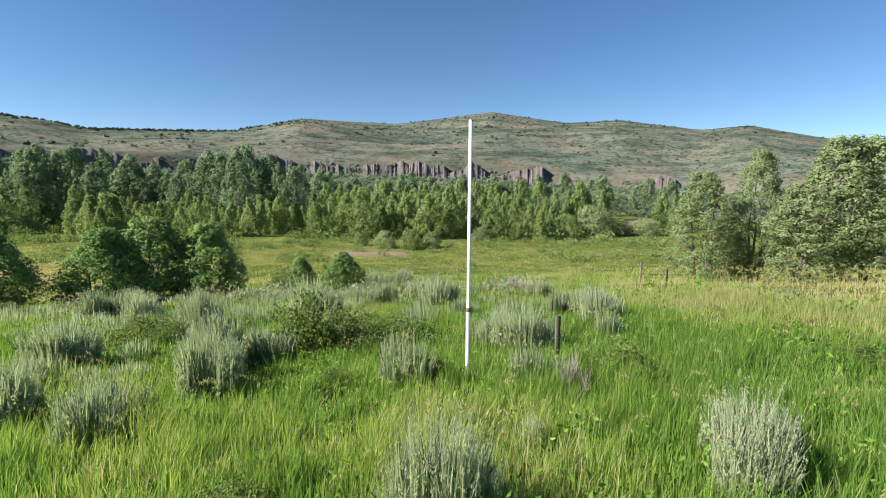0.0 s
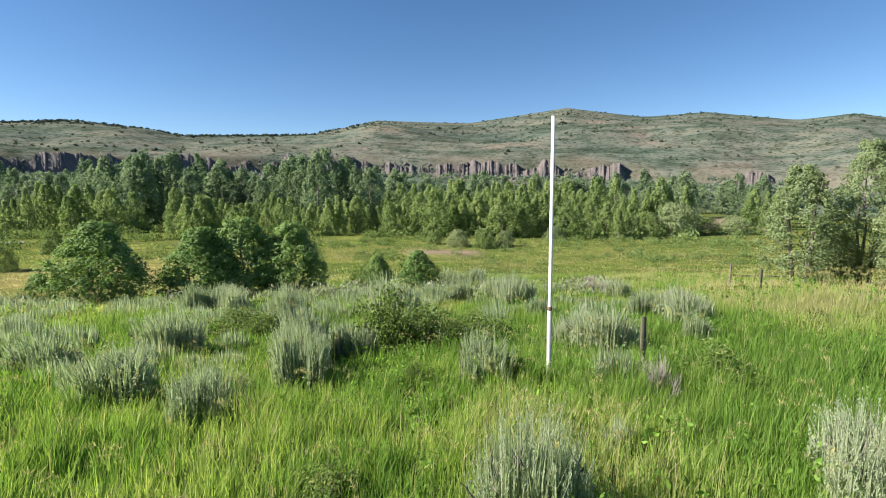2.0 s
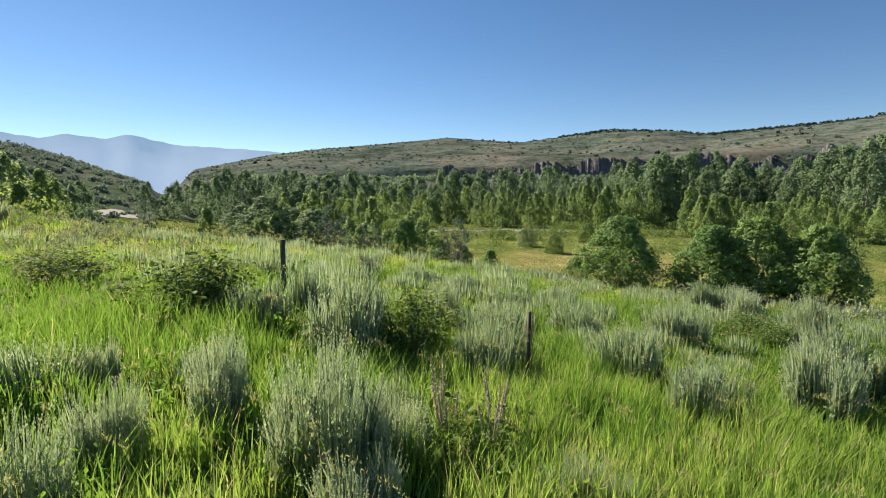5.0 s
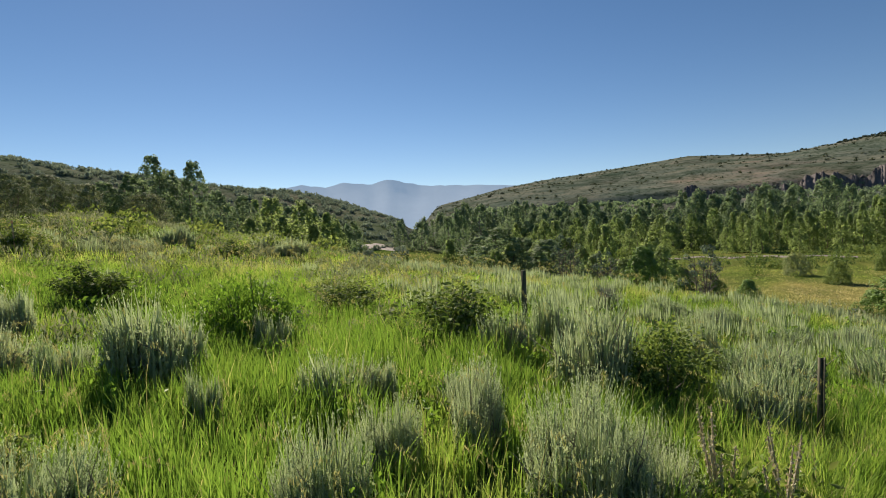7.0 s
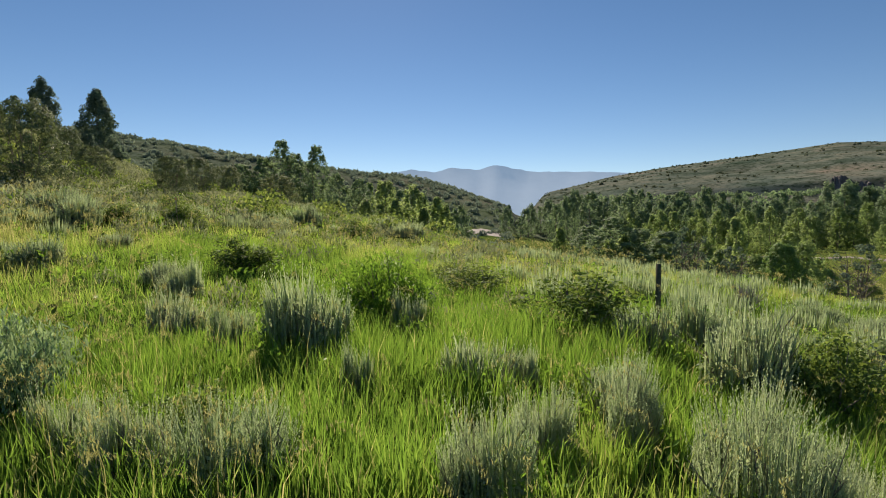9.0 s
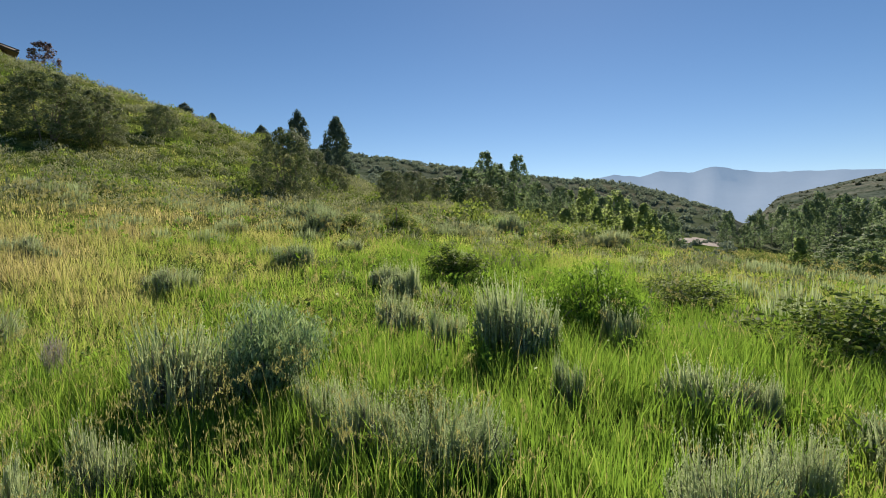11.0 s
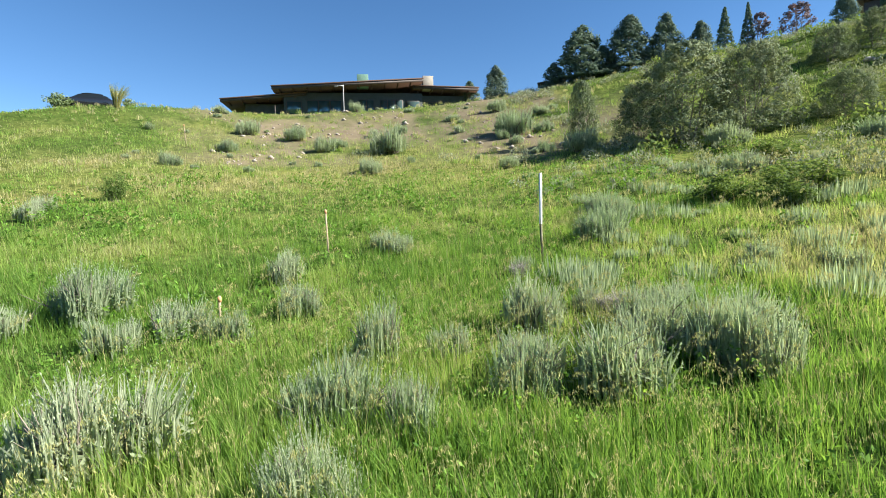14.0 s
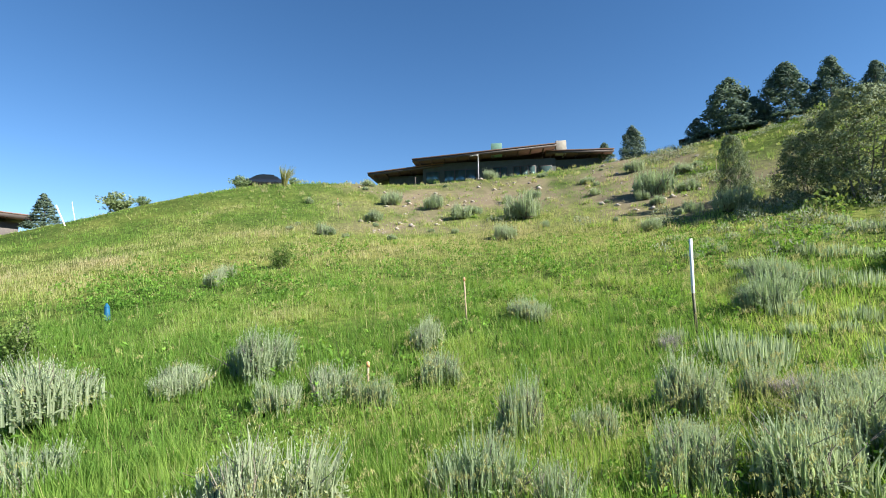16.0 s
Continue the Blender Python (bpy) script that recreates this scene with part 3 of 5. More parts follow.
# where each bush stands: x, y, width, height
SAGE_A = [(-0.18, 17.02, 1.68, 1.10), (-0.08, 3.21, 0.86, 0.94), (-0.52, 19.22, 1.89, 1.14), (-0.58, 6.85, 0.94, 0.78), (-2.08, 18.96, 1.25, 1.00), (-3.40, 13.67, 1.70, 1.40), (-3.07, 9.11, 0.96, 0.85), (-3.65, 8.39, 1.12, 1.15), (-3.38, 7.73, 1.33, 0.91), (-3.02, 6.75, 0.95, 0.95), (-5.85, 12.58, 1.22, 1.18), (-8.04, 13.98, 1.58, 1.06), (-10.42, 17.69, 2.00, 0.83), (-10.05, 14.88, 1.76, 1.04), (-3.80, 5.58, 0.99, 0.67), (-3.51, 4.91, 0.75, 0.75), (-6.46, 8.59, 1.30, 0.99), (-4.95, 5.57, 1.42, 0.85), (-2.31, 2.35, 0.31, 0.31), (-7.16, 6.85, 1.42, 0.76), (-2.36, 2.10, 0.59, 0.43), (-9.77, 7.14, 2.21, 0.44)]
SAGE_B = [(-6.71, 4.47, 1.26, 0.81), (-5.61, 3.68, 1.10, 0.76), (-5.13, 3.34, 1.03, 0.74), (-11.05, 6.25, 1.62, 0.60), (-7.77, 4.06, 0.87, 0.87), (-3.89, 1.56, 0.55, 0.49), (-3.42, 1.23, 0.63, 0.59), (-7.02, 2.47, 0.90, 0.99), (-2.62, 0.79, 0.67, 0.43), (-5.92, 1.72, 1.28, 1.02), (-6.95, 1.62, 0.70, 0.97), (-3.24, 0.72, 0.77, 0.84), (-3.62, 0.76, 0.76, 0.77), (-6.63, 0.95, 0.79, 0.78), (-4.66, 0.23, 0.61, 0.55), (-4.09, 0.15, 0.63, 0.65), (-5.12, -0.56, 0.33, 0.42), (-3.77, -0.46, 0.50, 0.54), (-5.11, -1.00, 0.78, 0.55), (-25.84, -6.58, 2.54, 0.98), (-3.12, -0.82, 0.60, 0.67), (-6.91, -1.97, 0.53, 0.66)]
SAGE_C = [(-4.73, -2.05, 0.32, 0.52), (-6.02, -3.06, 1.26, 1.09), (-6.24, -4.06, 0.54, 0.47), (-5.88, -3.94, 0.50, 0.65), (-8.10, -5.99, 0.63, 0.74), (-3.33, -2.59, 0.88, 0.65), (-9.01, -7.05, 0.70, 0.50), (-6.36, -5.11, 0.93, 0.67), (-14.07, -13.51, 2.02, 1.00), (-15.66, -15.27, 2.49, 0.96), (-3.18, -3.13, 0.58, 0.61), (-9.41, -9.93, 1.25, 0.65), (-3.38, -3.58, 0.54, 0.47), (-3.53, -3.92, 0.47, 0.52), (-3.18, -5.22, 1.38, 0.98), (-5.90, -9.75, 1.25, 0.54), (-2.04, -4.51, 0.43, 0.63), (-1.45, -3.82, 0.35, 0.30), (-2.92, -8.99, 1.14, 0.62), (-1.43, -4.49, 0.50, 0.62), (-2.48, -9.25, 0.47, 0.53), (-7.01, -28.38, 2.74, 1.07)]
SAGE_D = [(-1.65, -22.82, 2.14, 0.91), (-0.41, -6.84, 0.79, 0.87), (-1.22, -29.35, 3.08, 1.15), (-0.26, -8.21, 1.13, 0.65), (0.07, -6.97, 1.21, 0.90), (0.58, -9.20, 0.91, 0.49), (0.89, -7.61, 1.12, 0.61), (0.98, -8.14, 0.88, 0.59), (0.81, -6.23, 1.26, 0.67), (2.22, -15.69, 1.29, 0.89), (2.61, -17.01, 1.58, 0.77), (2.26, -13.79, 1.40, 1.07), (6.12, -31.45, 3.36, 1.5), (1.83, -9.19, 0.56, 0.50), (2.03, -6.52, 0.74, 0.50), (2.50, -7.96, 0.99, 0.73), (12.21, -37.41, 3.75, 2.32), (1.89, -5.75, 0.66, 0.71), (2.59, -4.55, 0.57, 0.59), (6.99, -11.89, 1.11, 0.68), (18.63, -31.55, 4.4, 1.9), (7.49, -12.11, 0.72, 0.51)]
SAGE_E = [(3.74, -5.98, 0.56, 0.84), (3.31, -4.44, 0.82, 0.68), (2.57, -3.33, 0.71, 0.53), (27.26, -31.64, 1.77, 1.23), (7.90, -8.79, 1.07, 0.74), (7.06, -5.73, 1.00, 0.66), (7.22, -4.99, 0.62, 0.47), (4.61, -3.08, 1.05, 0.76), (8.97, -5.52, 1.38, 0.99), (19.24, -10.36, 0.79, 0.64), (18.31, -9.49, 0.85, 0.75), (9.12, -4.38, 1.02, 0.57), (9.51, -2.82, 2.02, 0.95), (7.19, -2.07, 0.76, 0.49), (2.96, 4.56, 0.83, 0.64), (2.32, 3.92, 1.0, 0.8), (3.21, 9.87, 0.57, 0.57), (3.73, 11.83, 1.50, 0.84), (3.06, 13.09, 0.88, 0.72), (3.70, 19.19, 1.28, 0.77), (1.16, 6.68, 0.62, 0.67), (0.81, 4.71, 0.34, 0.42)]
SAGE_F = [(1.45, 9.11, 1.34, 1.00), (0.82, 9.67, 0.76, 0.68), (-4.5, 33.07, 2.26, 1.17), (-3.08, 35.19, 2.56, 1.16), (1.08, 10.01, 0.89, 0.78), (3.91, 13.24, 1.03, 0.7), (-6.16, 12.21, 1.22, 0.82), (-2.91, 18.35, 1.42, 0.81), (0.58, 14.19, 0.95, 0.63), (-5.98, 7.06, 0.95, 0.56), (-11.71, 6.99, 1.11, 0.56), (-12.41, 6.06, 1.29, 0.53), (-10.27, 8.88, 1.23, 0.61)]
SAGE_G = [(3.65, 13.24, 1.06, 0.59), (-8.27, -6.05, 0.81, 0.63), (-23.87, -9.96, 2.34, 1.04), (-24.51, -5.42, 2.13, 0.93), (-6.97, 4.17, 0.81, 0.59), (-2.8, -9.98, 0.62, 0.42), (-5.38, -13.44, 1.04, 0.52), (-2.07, -11.73, 0.84, 0.48), (-11.95, -10.3, 0.98, 0.49), (-11.2, -14.11, 1.06, 0.53), (6.28, -7.42, 0.87, 0.68), (4.68, -2.7, 0.67, 0.49), (6.33, -6.17, 0.6, 0.43), (9.81, -4.69, 0.74, 0.37), (3.19, -6.69, 0.51, 0.44), (-0.85, -12.17, 0.9, 0.5)]
GREEN_BUSHES = [(-1.96, 9.50, 1.19, 1.03), (-1.58, 10.71, 0.72, 0.70), (-9.78, 32.40, 2.20, 1.82), (-5.98, 30.20, 2.67, 2.20), (2.48, 6.84, 0.99, 0.60), (-1.44, 3.37, 0.54, 0.40), (-2.51, 9.18, 1.16, 1.42), (-1.35, 3.00, 0.45, 0.41), (-2.95, 1.64, 0.37, 0.43), (13.27, -3.00, 0.98, 1.23), (-6.63, 11.59, 1.55, 0.65), (-0.67, 9.78, 1.26, 0.65), (6.63, 7.77, 0.65, 0.44), (-1.46, 6.66, 0.56, 0.38), (-0.2, 6.86, 0.66, 0.48), (-6.02, 11.01, 1.11, 0.56), (-1.09, 11.4, 1.09, 0.54), (-15.47, -13.09, 1.69, 0.68), (-20.82, -14.69, 1.59, 0.8), (-21.69, -7.22, 1.89, 0.83), (-11.94, -1.89, 1.16, 0.58)]
DARK_BUSHES = [(-6.51, 2.98, 1.15, 0.84), (-5.73, 2.50, 0.90, 0.91), (-7.49, 0.34, 1.69, 0.89), (-10.33, -1.35, 1.44, 0.61), (-10.77, -6.39, 1.43, 0.83), (-17.16, -12.06, 1.54, 0.79), (-2.54, -18.34, 2.08, 1.08), (-0.37, -17.35, 1.76, 1.00), (-2.44, -24.72, 2.31, 0.90), (-3.66, -2.98, 0.62, 0.46), (-2.09, -16.89, 1.23, 0.82), (19.28, -12.84, 0.96, 1.09)]
TWIGGY_BUSHES = [(1.64, 6.24, 0.52, 0.77), (3.25, 21.48, 1.18, 0.85), (3.53, 25.07, 1.93, 0.87), (-12.54, 4.64, 1.29, 0.87), (1.44, -9.03, 0.63, 0.54), (-2.99, -7.17, 0.53, 0.76), (3.44, -10.82, 0.80, 0.50), (1.15, -8.66, 0.78, 0.62)]
LUSHBUSH_BUSHES = [(-7.62, -2.49, 1.34, 1.06)]
RABBIT_BUSHES = [(-3.78, -4.75, 0.90, 1.12)]
LUPINE_BUSHES = [(-3.35, 1.90, 0.57, 0.44)]
TAN_BUSHES = [(-2.32, 2.85, 0.40, 0.43)]
THICKETS = SAGE_A + SAGE_B + SAGE_C + SAGE_D + SAGE_E + SAGE_F + SAGE_G + GREEN_BUSHES + DARK_BUSHES + TWIGGY_BUSHES + LUSHBUSH_BUSHES + RABBIT_BUSHES

# ---- ground: one sheet to the horizon ----
radii = [0.4 * 1.06**k for k in range(96)]
radii = np.array([r for r in radii if r < 100] + list(np.arange(100, 306, 8.0)) + list(np.arange(307, 331, 2.0)) + list(np.arange(336, 770, 14.0)) + [850, 1000, 1250, 1700, 2400, 3300, 4700])
turns = np.arange(0, 360, 0.75)
gr, ga = np.meshgrid(radii, turns, indexing="ij")
gx, gy = -gr * np.sin(np.radians(ga)), gr * np.cos(np.radians(ga))
gz = land(gx, gy)
n_r, n_a = gr.shape
ii, jj = np.meshgrid(np.arange(n_r - 1), np.arange(n_a), indexing="ij")
q = np.stack([ii * n_a + jj, ii * n_a + (jj + 1) % n_a, (ii + 1) * n_a + (jj + 1) % n_a, (ii + 1) * n_a + jj], -1).reshape(-1, 4)
gt = np.concatenate([q[:, [0, 2, 1]], q[:, [0, 3, 2]]])
gv = np.stack([gx, gy, gz], -1).reshape(-1, 3)
gv = np.concatenate([gv, [[0, 0, 0]]])
hub = len(gv) - 1
gt = np.concatenate([gt, np.stack([np.full(n_a, hub), np.arange(n_a), (np.arange(n_a) + 1) % n_a], 1)])
fx, fy = gv[:, 0], gv[:, 1]
far_r = np.hypot(fx, fy)
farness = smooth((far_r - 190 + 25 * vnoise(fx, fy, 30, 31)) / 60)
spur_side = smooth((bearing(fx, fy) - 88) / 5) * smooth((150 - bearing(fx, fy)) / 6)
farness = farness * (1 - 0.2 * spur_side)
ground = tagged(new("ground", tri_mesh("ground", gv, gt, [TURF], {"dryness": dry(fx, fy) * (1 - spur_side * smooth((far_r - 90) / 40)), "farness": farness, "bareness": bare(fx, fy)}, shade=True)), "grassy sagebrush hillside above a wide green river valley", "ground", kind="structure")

# far mountains down the valley, their blue haze painted on and glowing
maz = np.linspace(60, 112, 105)
mel = np.interp(maz, [60, 66, 72, 76, 79, 82, 86.5, 89, 91.3, 93, 94.5, 96, 98, 100.5, 104, 112], [3.8, 4.0, 4.3, 4.5, 4.9, 5.0, 5.1, 5.5, 6.0, 5.5, 5.6, 5.8, 5.3, 5.6, 5.0, 4.5])
rows, mr = [], [3300, 3500, 3700, 3900, 4100, 4250]
for k, r in enumerate(mr):
    f = k / 5
    top = 4250 * np.tan(np.radians(mel))
    z = -60 + (top + 60) * f + 14 * vnoise(maz * 40, r * np.ones_like(maz), 60, 41) * math.sin(math.pi * f) + 8 * vnoise(maz * 40, r * np.ones_like(maz), 17, 42) * f * 0.6
    rows.append(np.stack([-r * np.sin(np.radians(maz)), r * np.cos(np.radians(maz)), z], 1))
mv, nm = np.concatenate(rows), len(maz)
mt = []
for k in range(5):
    for i in range(nm - 1):
        a0 = k * nm + i
        mt += [[a0, a0 + nm + 1, a0 + 1], [a0, a0 + nm, a0 + nm + 1]]
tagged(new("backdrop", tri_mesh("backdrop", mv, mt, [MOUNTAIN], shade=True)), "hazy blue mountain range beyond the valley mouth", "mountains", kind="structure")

# gravel bars of the river
for nm_, a0, a1, rc, half in (("river_gravel_bar", 47, 68, 127, 2.3), ("river_gravel_bar", 89.8, 94.6, 190, 11.0)):
    aa = np.linspace(a0, a1, 40)
    vs = []
    for s in np.linspace(-1, 1, 7):
        r = rc + s * half * (0.4 + 0.6 * np.sin(np.pi * (aa - a0) / (a1 - a0))) + 2.5 * np.sin(aa * 1.3)
        x, y = -r * np.sin(np.radians(aa)), r * np.cos(np.radians(aa))
        vs.append(np.stack([x, y, land(x, y) + 0.25 - 0.2 * s * s + 0.12 * vnoise(x, y, 2.0, 5)], 1))
    tt = []
    for k in range(6):
        for i in range(39):
            a_ = k * 40 + i
            tt += [[a_, a_ + 1, a_ + 41], [a_, a_ + 41, a_ + 40]]
    tagged(new(nm_, tri_mesh(nm_, np.concatenate(vs), tt, [GRAVEL], shade=True)), "pale bare gravel bar beside the river", "gravel bar", kind="stuff")

# basalt cliffs along the valley's far side: fluted, broken walls with ledges, and fallen blocks on the talus
rng = np.random.default_rng(50)
for c0, c1, deep in ((-24.6, -20.6, 5.5), (-11.4, 10.6, 7.5), (10.8, 21.5, 8.0), (23.0, 36.5, 8.5), (37.5, 61.0, 8.0)):
    aa = np.arange(c0, c1, 0.055)
    n = len(aa)
    s = aa * 5.7
    column = np.floor(s / 1.7 + 1.3 * vnoise(s, 0 * s, 4.0, 52))
    jut = np.array([((int(k) * 7919) % 97) / 97 for k in column]) * (0.35 + 0.45 * (1 + vnoise(s, 0 * s + 8, 5.0, 57)) / 2)
    flute = np.abs(np.sin(np.pi * (s / 1.7 + 1.3 * vnoise(s, 0 * s, 4.0, 52))))
    gap = vnoise(s, 0 * s + 3, 17.0, 51) + 0.5 * vnoise(s, 0 * s, 6.0, 54)
    tall_ = np.clip(0.62 + 0.6 * gap + 0.4 * vnoise(s, 0 * s + 5, 3.2, 58), 0.0, 1.1) * np.clip(np.minimum(aa - c0, c1 - aa) / 0.7, 0, 1)
    rim = land(-329 * np.sin(np.radians(aa)), 329 * np.cos(np.radians(aa)))
    low_z = land(-309 * np.sin(np.radians(aa)), 309 * np.cos(np.radians(aa))) - 1.5
    top = rim - 0.9 + 0.7 * np.clip(gap, -1, 1) + 1.5 * jut - deep * (1 - np.clip(tall_, 0, 1))
    low_z = np.minimum(low_z, top - 1)
    rows_ = []
    for f in (0.0, 0.02, 0.3, 0.34, 0.62, 0.66, 1.0, 1.25):
        ledge = 1.3 * (f > 0.32) + 1.1 * (f > 0.64) + 1.5 * max(0, f - 1) * 4
        rr = 317.5 - (1.6 * jut + 0.4 * flute) * (f > 0.01) - ledge - 2.0 * vnoise(s, 0 * s + f * 9, 7.0, 55) - f * 1.2 + 11.0 * (f == 0.0)
        zz = top + (low_z - top) * f / 1.25 + 0.5 * vnoise(s * 3, 0 * s + f * 31, 2.0, 56) * (f > 0.01)
        rows_.append(np.stack([-rr * np.sin(np.radians(aa)), rr * np.cos(np.radians(aa)), zz], 1))
    t = []
    for k in range(len(rows_) - 1):
        for i in range(n - 1):
            a0 = k * n + i
            t += [[a0, a0 + 1, a0 + n + 1], [a0, a0 + n + 1, a0 + n]]
    pieces = [(np.concatenate(rows_), np.array(t), np.full(n * len(rows_), 0.5))]
    for k in range(int((c1 - c0) * 9)):
        a, r = rng.uniform(c0, c1), 320 - 26 * rng.uniform() ** 1.6
        x, y = polar(r, a)
        q = 0.35 + 1.3 * rng.uniform() ** 2.5
        v, tt, cc = limb((-q * 0.5, 0, -q * 0.4), (q * 0.5, rng.normal() * q * 0.4, q * 0.6), q * 0.8, q * 0.6, 5, 0.2 * q, rng, 2)
        pieces.append((v + [x, y, float(land(x, y))], np.concatenate([tt, [[10, 11, 12], [10, 12, 13], [10, 13, 14]]]), cc))
    v, t, c = joined(pieces)
    tagged(new("cliff", tri_mesh("cliff", v, t, [ROCK])), "broken reddish-grey basalt cliff band on the far valley side", "cliff", kind="stuff")

# ---- grass ----


def strew(rng, n, r0, r1, power=1.0):
    r = np.sqrt(rng.uniform(r0**2, r1**2, n)) if power == 1.0 else r0 + (r1 - r0) * rng.uniform(0, 1, n) ** power
    a = rng.uniform(0, 2 * np.pi, n)
    return -r * np.sin(a), r * np.cos(a)


def sward(name, tufts, per, r0, r1, h0, h1, w, fine, label, seed, spread=0.05, lean=0.45, keep=None):
    """Grass in tussocks, thick and thin, with its own height and dryness for each."""
    rng = np.random.default_rng(seed)
    x, y = strew(rng, tufts, r0, r1)
    thick = 0.58 + 0.5 * vnoise(x, y, 0.45, 61) + 0.35 * vnoise(x, y, 2.1, 62)
    ok = (rng.uniform(0, 1, tufts) < 0.28 + 0.95 * thick) & (rng.uniform(0, 1, tufts) > bare(x, y) * 1.1)
    for bx, by, bw, bh in THICKETS:
        ok &= (np.hypot(x - bx, y - by) > bw * 0.25) | (rng.uniform(0, 1, tufts) < 0.7)
    if keep is not None:
        ok &= keep(x, y)
    x, y, thick = x[ok], y[ok], thick[ok]
    n = len(x)
    th = (h0 + (h1 - h0) * rng.uniform(0, 1, n) ** 1.3) * (0.6 + 0.55 * np.clip(thick, 0, 1.2))
    tt = dry(x, y) + rng.normal(size=n) * 0.08
    x, y, th, tt = (np.repeat(q, per) for q in (x, y, th, tt))
    m = len(x)
    a = rng.uniform(0, 2 * np.pi, m)
    d = spread * np.sqrt(rng.uniform(0, 1, m))
    bx, by = x + np.cos(a) * d, y + np.sin(a) * d
    h = th * rng.uniform(0.5, 1.12, m)
    base = np.stack([bx, by, land(bx, by) - 0.03], 1)
    k = h * lean * rng.uniform(0.1, 1.1, m)
    tilt = np.stack([np.cos(a) * k + 0.07 * h, np.sin(a) * k + 0.04 * h, np.zeros(m)], 1)
    tint = np.clip(tt * (0.6 + 0.6 * rng.uniform(0, 1, m)) + np.where(rng.uniform(0, 1, m) < 0.035, 0.45, 0), 0, 1)
    v, t, c = (blades if fine else spears)(base, h, tilt, w * rng.uniform(0.6, 1.35, m), tint, rng)
    return tagged(new(name, tri_mesh(name, v, t, [GRASS], {"tint": c})), label, "grass", kind="stuff")


sward("meadow_grass", 41000, 8, 0.02, 7.5, 0.17, 0.5, 0.0097, True, "tall bright green meadow grass in loose tussocks", 71, 0.07, 0.28)
sward("low_grass", 17000, 5, 0.02, 11, 0.08, 0.24, 0.02, False, "short dense grass between the tall blades", 77, 0.08, 0.6)
sward("meadow_grass", 78000, 7, 7.2, 18, 0.14, 0.42, 0.017, False, "tall green and straw-tipped meadow grass", 72, 0.09, 0.55)
sward("meadow_grass", 100000, 5, 17.5, 46, 0.12, 0.4, 0.026, False, "green and golden hillside grass", 73, 0.2, 0.35, keep=lambda x, y: (np.abs(bearing(x, y) - 152) > 36) | (np.hypot(x, y) < 22) | (vnoise(x, y, 0.8, 127) > -0.05))
sward("meadow_grass", 60000, 5, 44, 105, 0.1, 0.32, 0.06, False, "green valley and hilltop meadow grass", 74, 0.5, 0.7, keep=lambda x, y: (bearing(x, y) < 112) | (np.hypot(x, y) < 75))


def forbs(name, n, r0, r1, size, seed, per=16):
    """Low broad-leaved plants that fill the gaps of the grass."""
    rng = np.random.default_rng(seed)
    x, y = strew(rng, n, r0, r1)
    ok = (vnoise(x, y, 1.7, 64) + 0.5 * vnoise(x, y, 0.6, 65) > 0.12) & (bare(x, y) < 0.5)
    x, y = x[ok], y[ok]
    m = len(x)
    z = land(x, y)
    h = rng.uniform(0.12, 0.42, m)
    c = np.stack([x, y, z], 1)[:, None, :] + rng.normal(size=(m, per, 3)) * [0.06, 0.06, 0.0]
    c[..., 2] += h[:, None] * rng.uniform(0.15, 1, (m, per))
    v, t, col = leaves(c.reshape(-1, 3), size * rng.uniform(0.6, 1.3, m * per), np.clip(rng.normal(0.5, 0.2, m * per), 0, 1), rng, 2.3, 0.5)
    return tagged(new(name, tri_mesh(name, v, t, [LUSH], {"tint": col})), "low leafy forbs among the grass", "wild plants", kind="stuff")


forbs("meadow_forbs", 2300, 1.5, 9, 0.028, 75)
forbs("meadow_forbs", 5500, 9, 30, 0.05, 76, 12)


def seed_heads(n, r0, r1, size, seed):
    """Tan brome heads that nod on thin stalks."""
    rng = np.random.default_rng(seed)
    x, y = strew(rng, n, r0, r1)
    ok = (rng.uniform(0, 1, n) < 0.06 + 0.3 * smooth((bearing(x, y) - 120) / 20) * smooth((240 - bearing(x, y)) / 20) + 1.7 * np.clip(dry(x, y) - 0.1, 0, 1) * (0.5 + 0.5 * vnoise(x, y, 0.9, 63))) & (bare(x, y) < 0.4)
    x, y = x[ok], y[ok]
    m = len(x)
    h = rng.uniform(0.5, 0.8, m)
    base = np.stack([x, y, land(x, y) - 0.02], 1)
    a = rng.normal(0.6, 0.9, m)
    way = np.stack([np.cos(a), np.sin(a), np.zeros(m)], 1)
    stalk = blades(base, h, way * (h * 0.14)[:, None], np.full(m, 0.004 * size), np.full(m, 0.5), rng)
    k = 30
    f = np.tile(np.linspace(0, 1, k), (m, 1))
    tip = base + way * (h * 0.17)[:, None]
    tip[:, 2] += h * 0.93
    c = tip[:, None, :] + way[:, None, :] * (f * 0.18)[..., None]
    c[..., 2] += 0.05 * f - 0.11 * f**2
    c = c + rng.normal(size=c.shape) * [0.008, 0.008, 0.012] * size
    head = leaves(c.reshape(-1, 3), rng.uniform(0.0036, 0.0062, m * k) * size, rng.uniform(0, 1, m * k), rng, 5.5, -2.5)
    v, t, col = joined([stalk, head])
    return tagged(new("seeding_grass", tri_mesh("seeding_grass", v, t, [SEED], {"tint": col})), "tan nodding seed heads above the grass", "grass", kind="stuff")


seed_heads(12500, 1.6, 9, 1.15, 81)
seed_heads(13000, 9, 26, 2.0, 82)

